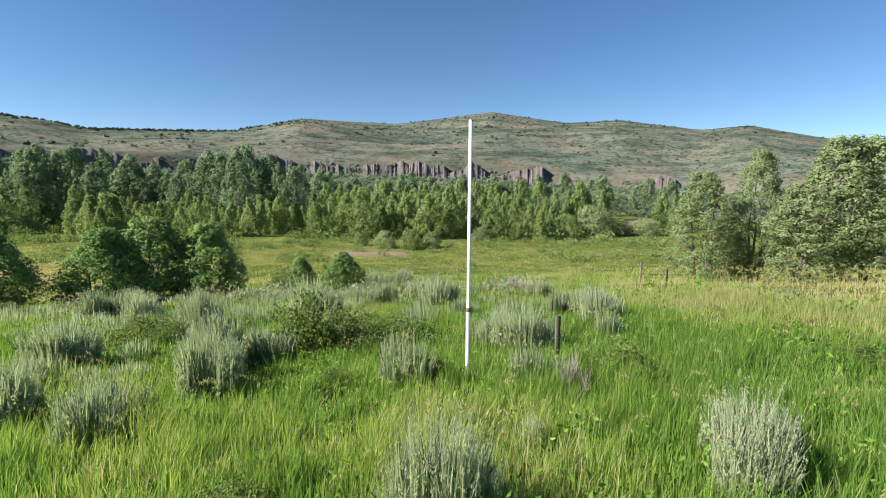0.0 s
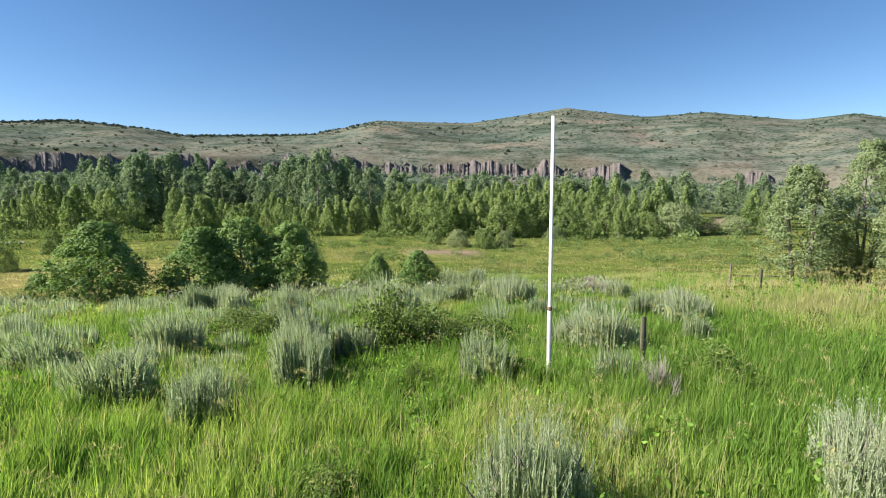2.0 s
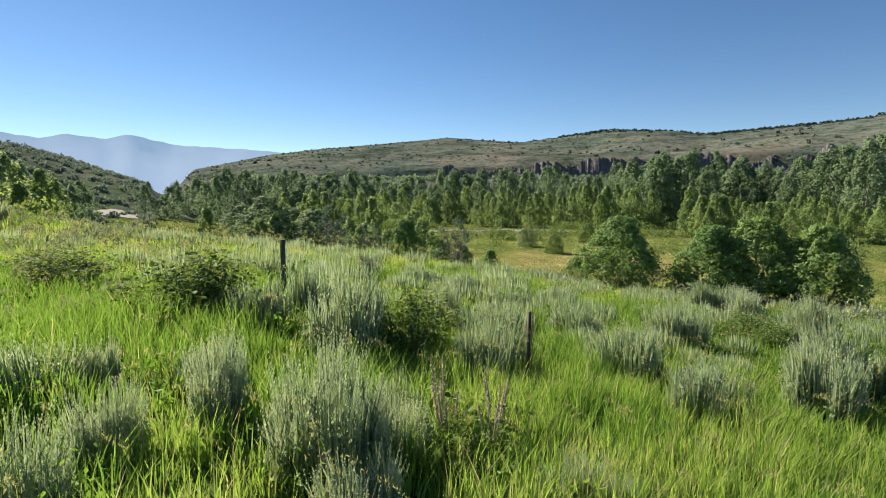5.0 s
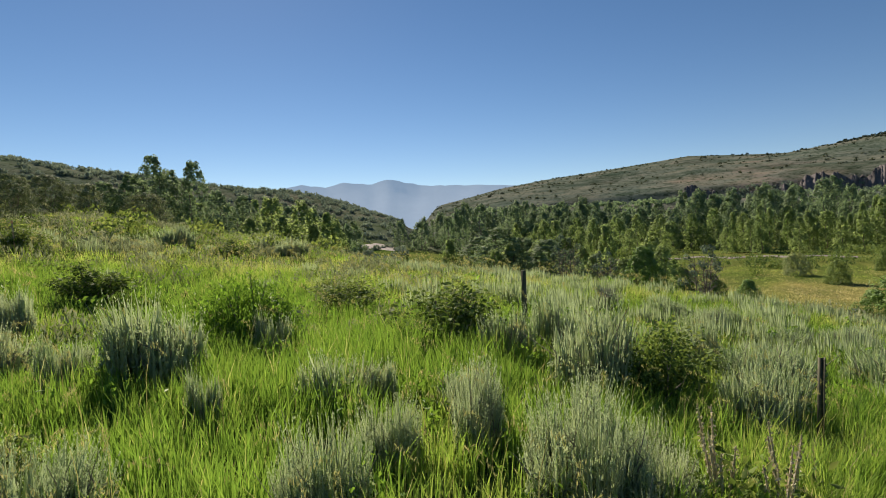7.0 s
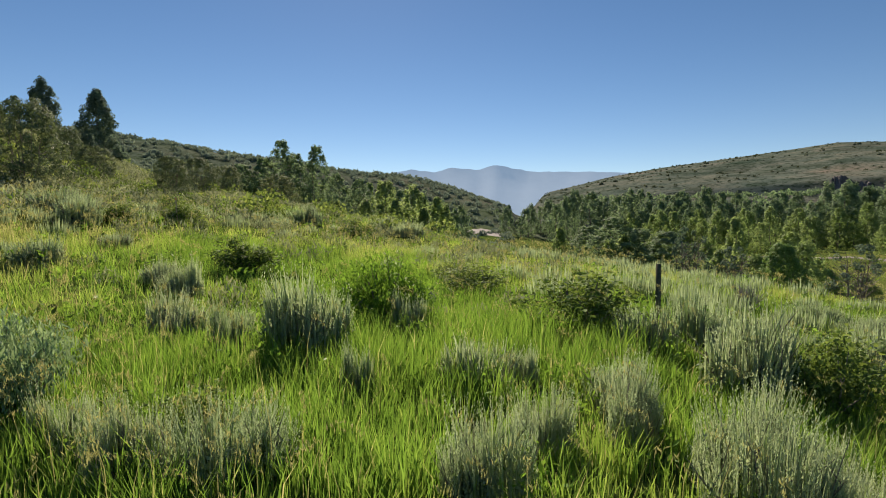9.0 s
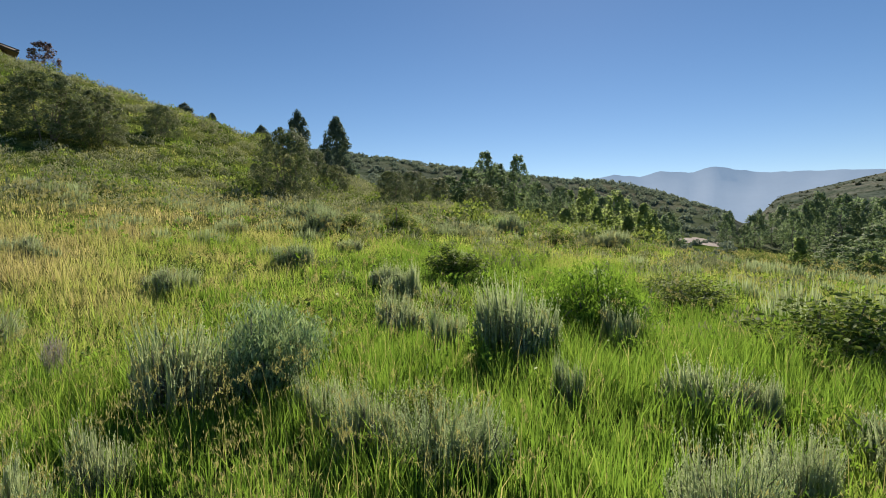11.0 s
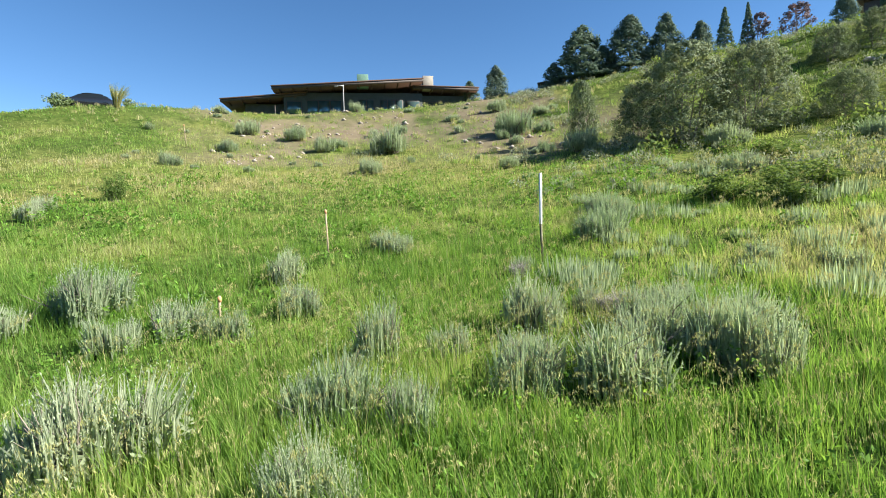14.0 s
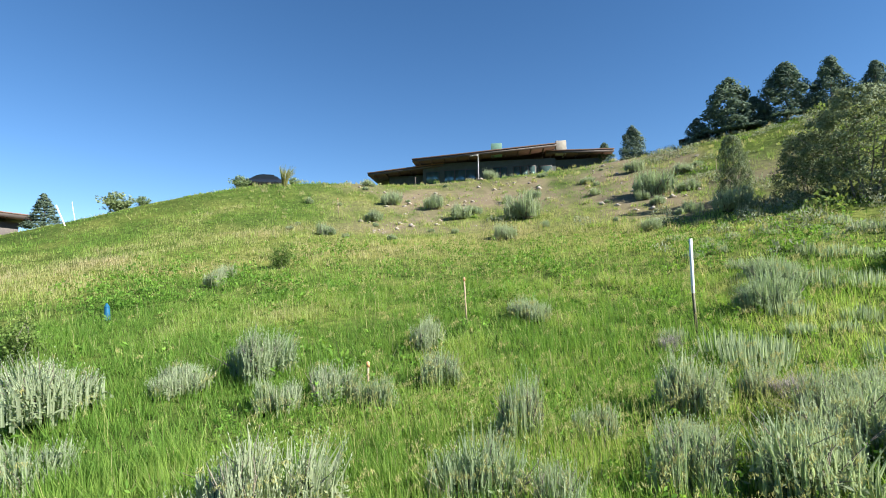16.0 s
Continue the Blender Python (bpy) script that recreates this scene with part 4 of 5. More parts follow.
# ---- sagebrush ----
sage_protos = []
for k in range(10):
    root = tagged(new("sagebrush"), "silvery grey-green sagebrush with upright leafy spikes", "sagebrush", "sagebrush on the hillside")
    wood, green = sage_meshes(100 + k, (240, 330, 300)[(k > 4) + (k > 7)] + 25 * (k % 3), 30 if k > 7 else 7, 0.5, 0.8, 0.5 if k % 4 == 3 else 0.0, (1.15, 0.85, 0.66)[(k > 4) + (k > 7)])
    part("woody_base", wood, TWIG, root, "grey woody stems")
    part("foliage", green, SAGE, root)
    sage_protos.append(root)
rng = np.random.default_rng(99)
for x, y, w, h in SAGE_A + SAGE_B + SAGE_C + SAGE_D + SAGE_E + SAGE_F + SAGE_G:
    if math.hypot(x, y) < 9 and float(bearing(x, y)) > 185:
        w, h = w * 1.25, h * 1.2
    k = int(rng.integers(8, 10)) if math.hypot(x, y) < 4.6 else int(rng.integers(5, 8)) if w > 1.0 else int(rng.integers(5))
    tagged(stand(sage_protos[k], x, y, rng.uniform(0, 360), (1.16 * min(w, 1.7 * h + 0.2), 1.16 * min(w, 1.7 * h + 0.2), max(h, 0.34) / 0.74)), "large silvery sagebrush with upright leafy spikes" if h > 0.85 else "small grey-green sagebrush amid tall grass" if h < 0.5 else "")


# ---- far sage and low scrub on the slopes ----


def scrub(name, n, r0, r1, keep, mat, size, leaf, per, label, category, seed, tall=0.7, long=1.9, up=1.2, wands=False):
    rng = np.random.default_rng(seed)
    x, y = strew(rng, n, r0, r1)
    ok = keep(x, y, rng)
    x, y = x[ok], y[ok]
    m = len(x)
    s = size * rng.uniform(0.55, 1.35, m)
    a, e, u = rng.uniform(0, 2 * np.pi, (m, per)), np.sqrt(rng.uniform(0, 1, (m, per))), rng.uniform(0, 1, (m, per))
    z = land(x, y)
    p = np.stack([x[:, None] + np.cos(a) * e * s[:, None], y[:, None] + np.sin(a) * e * s[:, None], z[:, None] + s[:, None] * tall * 1.6 * u * (1.05 - 0.6 * e**2)], -1)
    # low leaves tinted darker, shade put into the colour
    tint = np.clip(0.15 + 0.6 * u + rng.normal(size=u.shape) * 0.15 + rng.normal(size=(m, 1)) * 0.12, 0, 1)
    if wands:
        p[..., 2] = z[:, None] + s[:, None] * tall * 0.75 * u * (1 - 0.7 * e**2)
        k = m * per
        tilt = np.stack([np.cos(a) * e * 0.12, np.sin(a) * e * 0.12, np.zeros((m, per))], -1).reshape(-1, 3) * np.repeat(s, per)[:, None]
        v, t, c = spears(p.reshape(-1, 3), np.repeat(s, per) * tall * rng.uniform(0.5, 0.95, k), tilt, leaf * rng.uniform(0.7, 1.3, k), np.clip(tint.ravel() - 0.08, 0, 1), rng)
        return tagged(new(name, tri_mesh(name, v, t, [mat], {"tint": c})), label, category, kind="stuff")
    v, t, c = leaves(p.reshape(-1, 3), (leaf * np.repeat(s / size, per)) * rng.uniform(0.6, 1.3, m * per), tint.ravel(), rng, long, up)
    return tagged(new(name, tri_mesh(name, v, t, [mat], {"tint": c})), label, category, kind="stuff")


def sage_slope(x, y, rng):
    a, r = bearing(x, y), np.hypot(x, y)
    d = 0.25 + 0.6 * vnoise(x, y, 5, 91)
    d = d + 0.25 * smooth((a - 82) / 12) * smooth((185 - a) / 14) * smooth((r - 9) / 8) - 0.25 * smooth((a - 120) / 10) * smooth((168 - a) / 8) * smooth((20 - r) / 4) + 0.45 * smooth((a - 164) / 6) * smooth((194 - a) / 8) * smooth((20 - r) / 4)
    d = d + 0.48 * smooth((a + 14) / 6) * smooth((100 - a) / 20) * smooth((r - 7) / 4)
    d = d + 0.5 * smooth((a - 116) / 8) * smooth((188 - a) / 6) * smooth((r - 20) / 5)
    d = d - 0.5 * smooth((a - 190) / 20) - 0.8 * smooth((a - 225) / 10) - 0.6 * smooth((-10 - a) / 8)
    return (rng.uniform(0, 1, len(x)) < d) & ((a > 100) | (r < 26))


scrub("low_sagebrush", 1500, 9.0, 26, lambda x, y, rng: sage_slope(x, y, rng) & (rng.uniform(0, 1, len(x)) < 0.85), SAGE, 0.38, 0.028, 170, "low grey-green sagebrush among the grass", "sagebrush", 92, 0.8, wands=True)
scrub("hillside_sagebrush", 13000, 20, 75, sage_slope, SLOPESAGE, 0.5, 0.055, 80, "grey-green sagebrush covering the slope", "sagebrush", 93, 0.62, 2.6, 1.5)
scrub("lush_forbs", 4600, 15, 27, lambda x, y, rng: (bearing(x, y) > 182) & (bearing(x, y) < 255) & (rng.uniform(0, 1, len(x)) < 0.12 + 0.8 * np.clip(vnoise(x, y, 3.5, 106), 0, 1)), LUSH, 0.4, 0.05, 60, "lush green forbs in a band below the bank", "wild plants", 107, 0.85, 2.2, 0.8)
scrub("bank_grass", 4200, 26, 60, lambda x, y, rng: (bearing(x, y) > 184) & (bearing(x, y) < 240) & (rng.uniform(0, 1, len(x)) < 0.5), GRASS, 0.26, 0.025, 50, "dry grass tufts on the bare bank", "grass", 108, 1.3, wands=True)
bank_rng = np.random.default_rng(102)
for k in range(46):
    a, r = bank_rng.uniform(187, 236), bank_rng.uniform(28, 57)
    w = 0.6 + 1.9 * bank_rng.uniform() ** 1.6
    x, y = polar(r, a)
    tagged(stand(sage_protos[5 + k % 3], x, y, k * 77.0, (w, w, w * bank_rng.uniform(0.5, 0.85))), "grey-green sagebrush clump on the bare bank", group="sagebrush on the bank")
scrub("slope_sagebrush", 4200, 7, 42, lambda x, y, rng: (bearing(x, y) > 84) & (bearing(x, y) < 146) & (rng.uniform(0, 1, len(x)) < 0.55 + 0.5 * vnoise(x, y, 4, 109)), SLOPESAGE, 0.36, 0.034, 110, "low grey-green sagebrush scattered over the slope", "sagebrush", 110, 0.75, 3.4, 2.2)
scrub("slope_forbs", 2600, 7, 42, lambda x, y, rng: (bearing(x, y) > 84) & (bearing(x, y) < 150) & (rng.uniform(0, 1, len(x)) < 0.5 + 0.5 * vnoise(x, y, 3, 111)), SHRUB, 0.3, 0.05, 60, "green leafy plants among the sagebrush", "wild plants", 112, 0.75, 2.0, 0.6)
scrub("hillside_brush", 2600, 24, 80, lambda x, y, rng: (bearing(x, y) > 98) & (bearing(x, y) < 184) & (rng.uniform(0, 1, len(x)) < 0.5), SHRUB, 0.75, 0.1, 150, "dark green brush scattered on the slope", "shrub", 94)
scrub("meadow_willow", 1700, 58, 98, lambda x, y, rng: (bearing(x, y) < 45) & (bearing(x, y) > -24) & (rng.uniform(0, 1, len(x)) < 0.35 + 0.6 * (np.hypot(x, y) > 84)), WILLOWLEAF, 0.85, 0.1, 170, "low green willow scrub at the meadow's edge", "shrub", 95)
scrub("ridge_juniper", 3600, 335, 720, lambda x, y, rng: (bearing(x, y) < 86) & (bearing(x, y) > -45) & (rng.uniform(0, 1, len(x)) < 0.08 + 0.75 * np.clip(vnoise(x, y, 70, 96) - 0.1, 0, 1) + 0.75 * smooth((bearing(x, y) - 16) / 6) * smooth((64 - bearing(x, y)) / 8) * (np.hypot(x, y) > 590) - 0.3 * smooth((bearing(x, y) - 52) / 6)), RIDGELEAF, 1.3, 0.75, 30, "dark junipers dotted over the far sagebrush hills", "juniper", 97)
scrub("ridge_shrubs", 9000, 330, 700, lambda x, y, rng: (bearing(x, y) < 88) & (bearing(x, y) > -45) & (rng.uniform(0, 1, len(x)) < 0.45 + 0.8 * vnoise(x, y, 38, 121)), SPURDARK, 0.95, 0.6, 14, "low dark shrubs dotted over the far hills", "shrub", 122)
scrub("crest_juniper", 6500, 640, 712, lambda x, y, rng: (bearing(x, y) > 15) & (bearing(x, y) < 50) & (rng.uniform(0, 1, len(x)) < 0.35 + 0.6 * vnoise(x, y, 60, 100)), RIDGELEAF, 1.7, 1.0, 28, "dark junipers lining the far ridge crest", "juniper", 101)
scrub("talus_scrub", 3400, 235, 313, lambda x, y, rng: (bearing(x, y) < 86) & (bearing(x, y) > -45) & (rng.uniform(0, 1, len(x)) < 0.8), DARKLEAF, 2.0, 0.6, 44, "grey-green scrub on the talus below the cliffs", "shrub", 98)
scrub("cliff_brush", 2600, 297, 319, lambda x, y, rng: (bearing(x, y) < 62) & (bearing(x, y) > -26) & (rng.uniform(0, 1, len(x)) < 0.75 + 0.5 * vnoise(x, y, 14, 124)), SPURLEAF, 2.1, 0.6, 40, "grey-green brush at the foot of the cliffs", "shrub", 125)
scrub("spur_scrub", 15000, 120, 372, lambda x, y, rng: (bearing(x, y) > 90) & (bearing(x, y) < 140) & (rng.uniform(0, 1, len(x)) < 0.75), SPURLEAF, 1.6, 0.6, 44, "dark scrub covering the spur downstream", "shrub", 99)
scrub("meadow_shrubs", 420, 46, 100, lambda x, y, rng: (bearing(x, y) > 46) & (bearing(x, y) < 88) & (rng.uniform(0, 1, len(x)) < 0.25 + 0.75 * (np.hypot(x, y) > 84)), SHRUB, 1.3, 0.15, 150, "rounded green shrubs scattered over the meadow", "shrub", 103, 0.75)
scrub("valley_willow", 5200, 96, 150, lambda x, y, rng: (bearing(x, y) > -24) & (bearing(x, y) < 88) & (rng.uniform(0, 1, len(x)) < np.clip(0.25 + 0.9 * vnoise(x, y, 9, 104), 0, 1)) & ((bearing(x, y) > 36) | (np.hypot(x, y) < 124)) & ((bearing(x, y) < 46) | (np.abs(np.hypot(x, y) - 126) > 9)), WILLOWLEAF, 1.5, 0.22, 90, "green willow thickets along the foot of the valley grove", "shrub", 105, 0.8)

# ---- trees ----


def ovoid(u, a):
    return (0.35 + 0.65 * math.sin(math.pi * min(1, (u * 0.85 + 0.18)))) * (1 - 0.6 * max(0, u - 0.6)) * (0.85 + 0.15 * math.sin(3 * a + 5 * u))


def spire(u, a):
    return (0.9 * (1 - u) ** 0.75 + 0.12) * (0.82 + 0.18 * math.sin(4 * a + 9 * u))


def dome(u, a):
    return math.sqrt(max(0.0, 1 - (u * 0.96) ** 2.4)) * (0.85 + 0.15 * math.sin(3 * a + 4 * u))


def cone(u, a):
    return (1 - u) * 0.95 + 0.05


young = [tree("young_cottonwood", 200 + k, 8.0, 1.8 + 0.3 * (k % 3), spire if k % 2 else ovoid, ASPEN, 130, 22, 0.2, 0.46, 0.0, 1, 0.012, "light green young cottonwood in the valley grove", limbs=0, stretch=1.9) for k in range(5)]
tall = [tree("tall_cottonwood", 220 + k, 16.0, 4.0 + 0.5 * (k % 2), ovoid, DARKLEAF, 130, 24, 0.36, 1.05, 0.02, 1, 0.014, "dark green tall cottonwood behind the valley grove", limbs=0, stretch=1.7) for k in range(4)]
rng = np.random.default_rng(301)


def grove(protos, a0, a1, r0, r1, n, tops, base_h, group, least=0.58):
    """Trees whose tops follow the wood's own outline; tops: degrees above the eye by bearing."""
    for k in range(n):
        a = a0 + (a1 - a0) * (k + rng.uniform(0, 1)) / n
        r = rng.uniform(r0, r1)
        if -22.5 < a < -18.0 and r < 170:
            continue
        x, y = polar(r, a)
        want = EYE + r * math.tan(radians(float(np.interp(a, *tops)) )) - float(land(x, y))
        h = max(want, 2.5) * rng.uniform(least, 1.05)
        s = h / base_h
        w = s ** 0.7 * rng.uniform(0.95, 1.45)
        tagged(stand(protos[int(rng.integers(len(protos)))], x, y, rng.uniform(0, 360), (w, w, s)), group=group)


grove(tall, -26, 16, 185, 235, 44, ([-26, 0, 16], [2.0, 2.8, 3.0]), 16, "valley cottonwoods")
grove(tall, 15, 41, 150, 200, 32, ([15, 18, 20, 23.5, 25, 30, 36, 41], [2.6, 4.0, 5.0, 4.9, 3.4, 3.4, 4.6, 3.8]), 16, "valley cottonwoods", 0.78)
grove(tall, 40, 80, 175, 250, 66, ([40, 50, 65, 80], [3.6, 3.2, 3.0, 2.6]), 16, "valley cottonwoods")
grove(tall, 70, 92, 190, 270, 26, ([70, 78, 82, 84.5, 87, 92], [2.6, 3.0, 2.6, 3.8, 2.2, 1.2]), 16, "valley cottonwoods")
grove(tall, 95, 128, 112, 155, 44, ([95, 100, 110, 128], [1.4, 3.2, 4.4, 5.6]), 16, "valley cottonwoods", 0.65)
grove(young, -26, 14, 122, 165, 64, ([-26, 0, 14], [1.2, 1.7, 1.8]), 8, "valley saplings")
grove(young, -13, 14, 98, 118, 52, ([-13, -9, 0, 10, 14], [-1.6, 0.2, 0.9, 0.8, -0.4]), 8, "valley saplings")
grove(young, 13, 36, 112, 150, 62, ([13, 25, 36], [-0.2, 0.2, 0.8]), 8, "valley saplings")
grove(young, 34, 78, 140, 185, 76, ([34, 45, 60, 78], [1.0, 1.2, 0.9, 0.6]), 8, "valley saplings")
grove(young, 88, 120, 70, 105, 52, ([88, 90, 95, 97, 100, 108, 110, 120], [-1.6, -2.6, -2.4, 1.6, 3.8, 4.4, 4.6, 5.2]), 8, "trees below the bench")
grove(young, 61, 86, 42, 62, 13, ([61, 66, 72, 78, 82, 86], [-1.8, -0.6, 0.5, 0.9, 0.4, -1.4]), 8, "trees below the bench", 0.6)

# rounded willows where the meadow meets the grove
thicket = [tree("willow_thicket", 700 + k, 5.0, 4.2, dome, WILLOWLEAF if k else SILVER, 260, 26, 0.17, 0.8, -0.02, 5, 0.01, "rounded grey-green willow thicket at the meadow's edge", "tall shrub", 5, 0.9, 1.0) for k in range(2)]
for k, (a, r, h, w) in enumerate(((-16.2, 112, 6.4, 10.5), (-13.6, 108, 4.6, 7.0), (-11.2, 110, 3.8, 6.0), (-18.6, 116, 3.4, 8.0), (-21.4, 118, 3.8, 7.0), (-8.6, 104, 3.2, 6.0), (1.2, 84, 2.6, 3.6), (3.4, 82, 3.2, 4.6), (6.3, 84, 2.8, 4.4), (9.0, 88, 2.4, 3.4), (-4.2, 95, 2.6, 4.4), (48.5, 78, 2.8, 3.4), (51.5, 88, 3.2, 4.2), (45.0, 96, 3.4, 3.8), (43.2, 92, 2.8, 3.6))):
    x, y = polar(r, a)
    tagged(stand(thicket[k % 2], x, y, k * 83, (w / 8.4, w / 8.4, h / 5.0)), group="willows at the meadow's edge")

# ---- near shrubs and forbs ----


def shrub_meshes(seed, sprays, per, leaf, twigs=14, long=1.6, up=0.3, open_=0.75):
    """A leafy shrub of unit size: forked stems, each ending in a spray of leaves."""
    rng = np.random.default_rng(seed)
    wood, ends = [], []
    for k in range(twigs):
        a, e = rng.uniform(0, 2 * np.pi), math.sqrt(rng.uniform(0, 1))
        end = np.array([math.cos(a) * 0.46 * e, math.sin(a) * 0.46 * e, (1 - 0.45 * e * e) * rng.uniform(0.55, 0.98)])
        wood.append(limb((end[0] * 0.15, end[1] * 0.15, -0.08), end, 0.016, 0.004, 4, 0.04, rng))
        ends += [end * f + rng.normal(size=3) * 0.03 for f in (0.45, 0.7, 0.9, 1.0)]
    ends = np.array(ends)
    pick = ends[rng.integers(0, len(ends), sprays)] + rng.normal(size=(sprays, 3)) * [0.09, 0.09, 0.06]
    c = pick[:, None, :] + rng.normal(size=(sprays, per, 3)) * 0.05
    c[..., 2] = np.maximum(c[..., 2], 0.04)
    # painted shade: leaf tint sinks towards the shrub's foot
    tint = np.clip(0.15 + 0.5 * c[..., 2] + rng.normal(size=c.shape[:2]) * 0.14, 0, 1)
    lv = leaves(c.reshape(-1, 3), leaf * rng.uniform(0.6, 1.3, sprays * per), tint.ravel(), rng, long, up)
    return wood, [lv]


def bush_kind(name, label, category, mat, seeds, **kw):
    made = []
    for s in seeds:
        root = tagged(new(name), label, category)
        wood, green = shrub_meshes(s, **kw)
        part("woody_base", wood, TWIG, root, "grey woody stems")
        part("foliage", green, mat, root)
        made.append(root)
    return made


green_protos = bush_kind("green_shrub", "leafy green snowberry shrub in the grass", "shrub", SHRUB, (401, 402, 403), sprays=190, per=12, leaf=0.034)
dark_protos = bush_kind("dark_shrub", "dense dark green shrub with rough leaves", "shrub", SHRUB, (411, 412, 413), sprays=240, per=13, leaf=0.036)
for i, (x, y, w, h) in enumerate(GREEN_BUSHES):
    stand(green_protos[i % 3], x, y, 77.0 * i, (w, w, h))
for i, (x, y, w, h) in enumerate(DARK_BUSHES):
    stand(dark_protos[i % 3], x, y, 61.0 * i, (w, w, h))
rng = np.random.default_rng(420)
for x, y, w, h in TWIGGY_BUSHES:
    root = tagged(new("dead_sagebrush"), "half-dead sagebrush of bare grey twigs", "sagebrush")
    wood, green = sage_meshes(int(rng.integers(9999)), 16, 16, 0.5, 0.8, 2.2)
    part("woody_base", wood, STONE_TWIG, root, "bleached bare twigs")
    part("foliage", green, SAGE, root)
    stand(root, x, y, 0, (w, w, h / 0.88))
for label, rows, mat, seed in (("bright green rabbitbrush, rounded and dense", LUSHBUSH_BUSHES, LUSH, 431), ("blue-green rabbitbrush beside a large sagebrush", RABBIT_BUSHES, RABBITLEAF, 432)):
    for x, y, w, h in rows:
        root = tagged(new("rabbitbrush"), label, "shrub")
        wood, green = shrub_meshes(seed, 520, 18, 0.016, 26, 4.0, 2.2)
        part("woody_base", wood, TWIG, root, "brown stems")
        part("foliage", green, mat, root)
        stand(root, x, y, 0, (w * 1.1, w * 1.1, h))
for x, y, w, h in LUPINE_BUSHES:
    for k in range(4):
        root = tagged(new("lupine"), "lupine gone to pale seed spikes, green leaves below", "wildflower", "lupines by the path")
        r2 = np.random.default_rng(440 + k)
        wood, green, pods = [], [], []
        for j in range(5):
            a = r2.uniform(0, 6.3)
            tip = np.array([math.cos(a) * 0.1, math.sin(a) * 0.1, r2.uniform(0.5, 0.72)])
            wood.append(limb((0, 0, -0.05), tip, 0.004, 0.002, 4, 0.01, r2))
            f = np.linspace(0.6, 1, 22)[:, None]
            pods.append([limb(tip * 0.55, tip * 1.02, 0.009, 0.004, 5, 0, None, 2)] + [leaves(tip * f + r2.normal(size=(22, 3)) * 0.009, np.full(22, 0.016), r2.uniform(0.2, 1, 22), r2, 1.8, 0.4)])
        c = r2.normal(size=(90, 3)) * [0.13, 0.13, 0.09] + [0, 0, 0.26]
        green.append(leaves(c, r2.uniform(0.03, 0.055, 90), r2.uniform(0.2, 0.9, 90), r2, 2.4))
        for wd in wood:
            part("stalk", [wd], LATH, root)
        part("foliage", green, SHRUB, root)
        for pd in pods:
            part("seed_spike", pd, PALE, root, "pale woolly seed spike")
        stand(root, x + 0.28 * math.cos(k * 1.7), y + 0.28 * math.sin(k * 1.7), 0, (1, 1, 1))

# ---- trees by the bench and on the slope: bearing, range, height, width ----


def oval(u, a):
    return (0.62 + 0.38 * math.sin(math.pi * min(1, u * 1.25))) * math.sqrt(max(0.0, 1 - (u * 0.97) ** 3.2)) * (0.88 + 0.12 * math.sin(3 * a + 4 * u))


broad = [tree("chokecherry", 500 + k, 4.0, 1.8, oval, SHRUBTREE, 560, 30, 0.075, 0.32, -0.02, 4, 0.012, "dense dark green chokecherry thicket below the bench", "tall shrub", 9, 1.0, 1.0) for k in range(3)]
for k, (a, r, h, w) in enumerate(((42.0, 26, 3.7, 4.4), (33.4, 26, 3.5, 4.2), (29.5, 26.5, 4.0, 4.6), (24.6, 26, 3.7, 4.0), (65.0, 33, 3.6, 3.2), (46.5, 27, 1.5, 1.6), (15.5, 25, 1.9, 1.8), (11.0, 25, 2.0, 2.4), (55.5, 55, 2.2, 2.6), (58.5, 62, 2.4, 3.0), (61, 70, 2.6, 3.4))):
    x, y = polar(r, a)
    stand(broad[k % 3], x, y, k * 71, (w / 3.5, w / 3.5, h / 4.0))
willow = [tree("silver_willow", 520 + k, 6.0, 1.75, ovoid, SILVER, 420, 40, 0.062, 0.34, 0.05, 3, 0.014, "silvery green willow tree with slender grey stems", "tree", 9) for k in range(3)]
for k, (a, r, h, w) in enumerate(((-26.6, 25, 4.9, 3.6), (-31.2, 27, 6.0, 3.2), (-34.6, 25.5, 4.2, 3.6), (-37.2, 27, 6.2, 4.6), (-39.8, 28, 6.2, 4.4), (-43.0, 27, 5.2, 4.4), (-29.0, 26.5, 2.6, 2.6))):
    x, y = polar(r, a)
    stand(willow[k % 3], x, y, k * 53, (w / 3.5, w / 3.5, h / 6.0))
service = [tree("serviceberry", 540 + k, 4.5, 2.4, dome, SILVERDARK, 420, 40, 0.072, 0.36, 0.0, 6, 0.009, "open serviceberry thicket with glossy leaves on the slope", "tall shrub", 9, 0.95, 1.0) for k in range(2)]
for k, (x, y, h, w) in enumerate(((0.6, -31.5, 5.2, 6.2), (-2.6, -32.6, 4.6, 4.6), (3.0, -33.0, 3.4, 3.4), (-15.4, -34.7, 3.9, 5.2), (-18.2, -35.0, 3.2, 4.0), (-6.9, -33.8, 2.3, 3.4), (6.4, -34, 3.9, 2.2), (-22.0, -23.0, 4.0, 4.2), (-14.5, -45.5, 2.2, 2.8), (-8.5, -46, 2.4, 3.2), (-11.5, -48, 2.6, 3.4), (-28.8, -25.4, 1.9, 2.8), (-27.5, -19.5, 2.0, 2.6), (-24, -37.5, 2.4, 3.0), (-34, -22, 2.4, 3.6), (-38, -18, 2.6, 3.6), (-41, -24, 2.8, 3.8), (-33, -31, 2.2, 2.8))):
    stand(service[k % 2], x, y, k * 47, (w / 4.8, w / 4.8, h / 4.5))
dead = tree("dying_juniper", 560, 3.6, 1.3, dome, NEEDLE, 22, 44, 0.085, 0.32, 0.15, 5, 0.016, "half-dead juniper with bare grey limbs", "tree", 26)
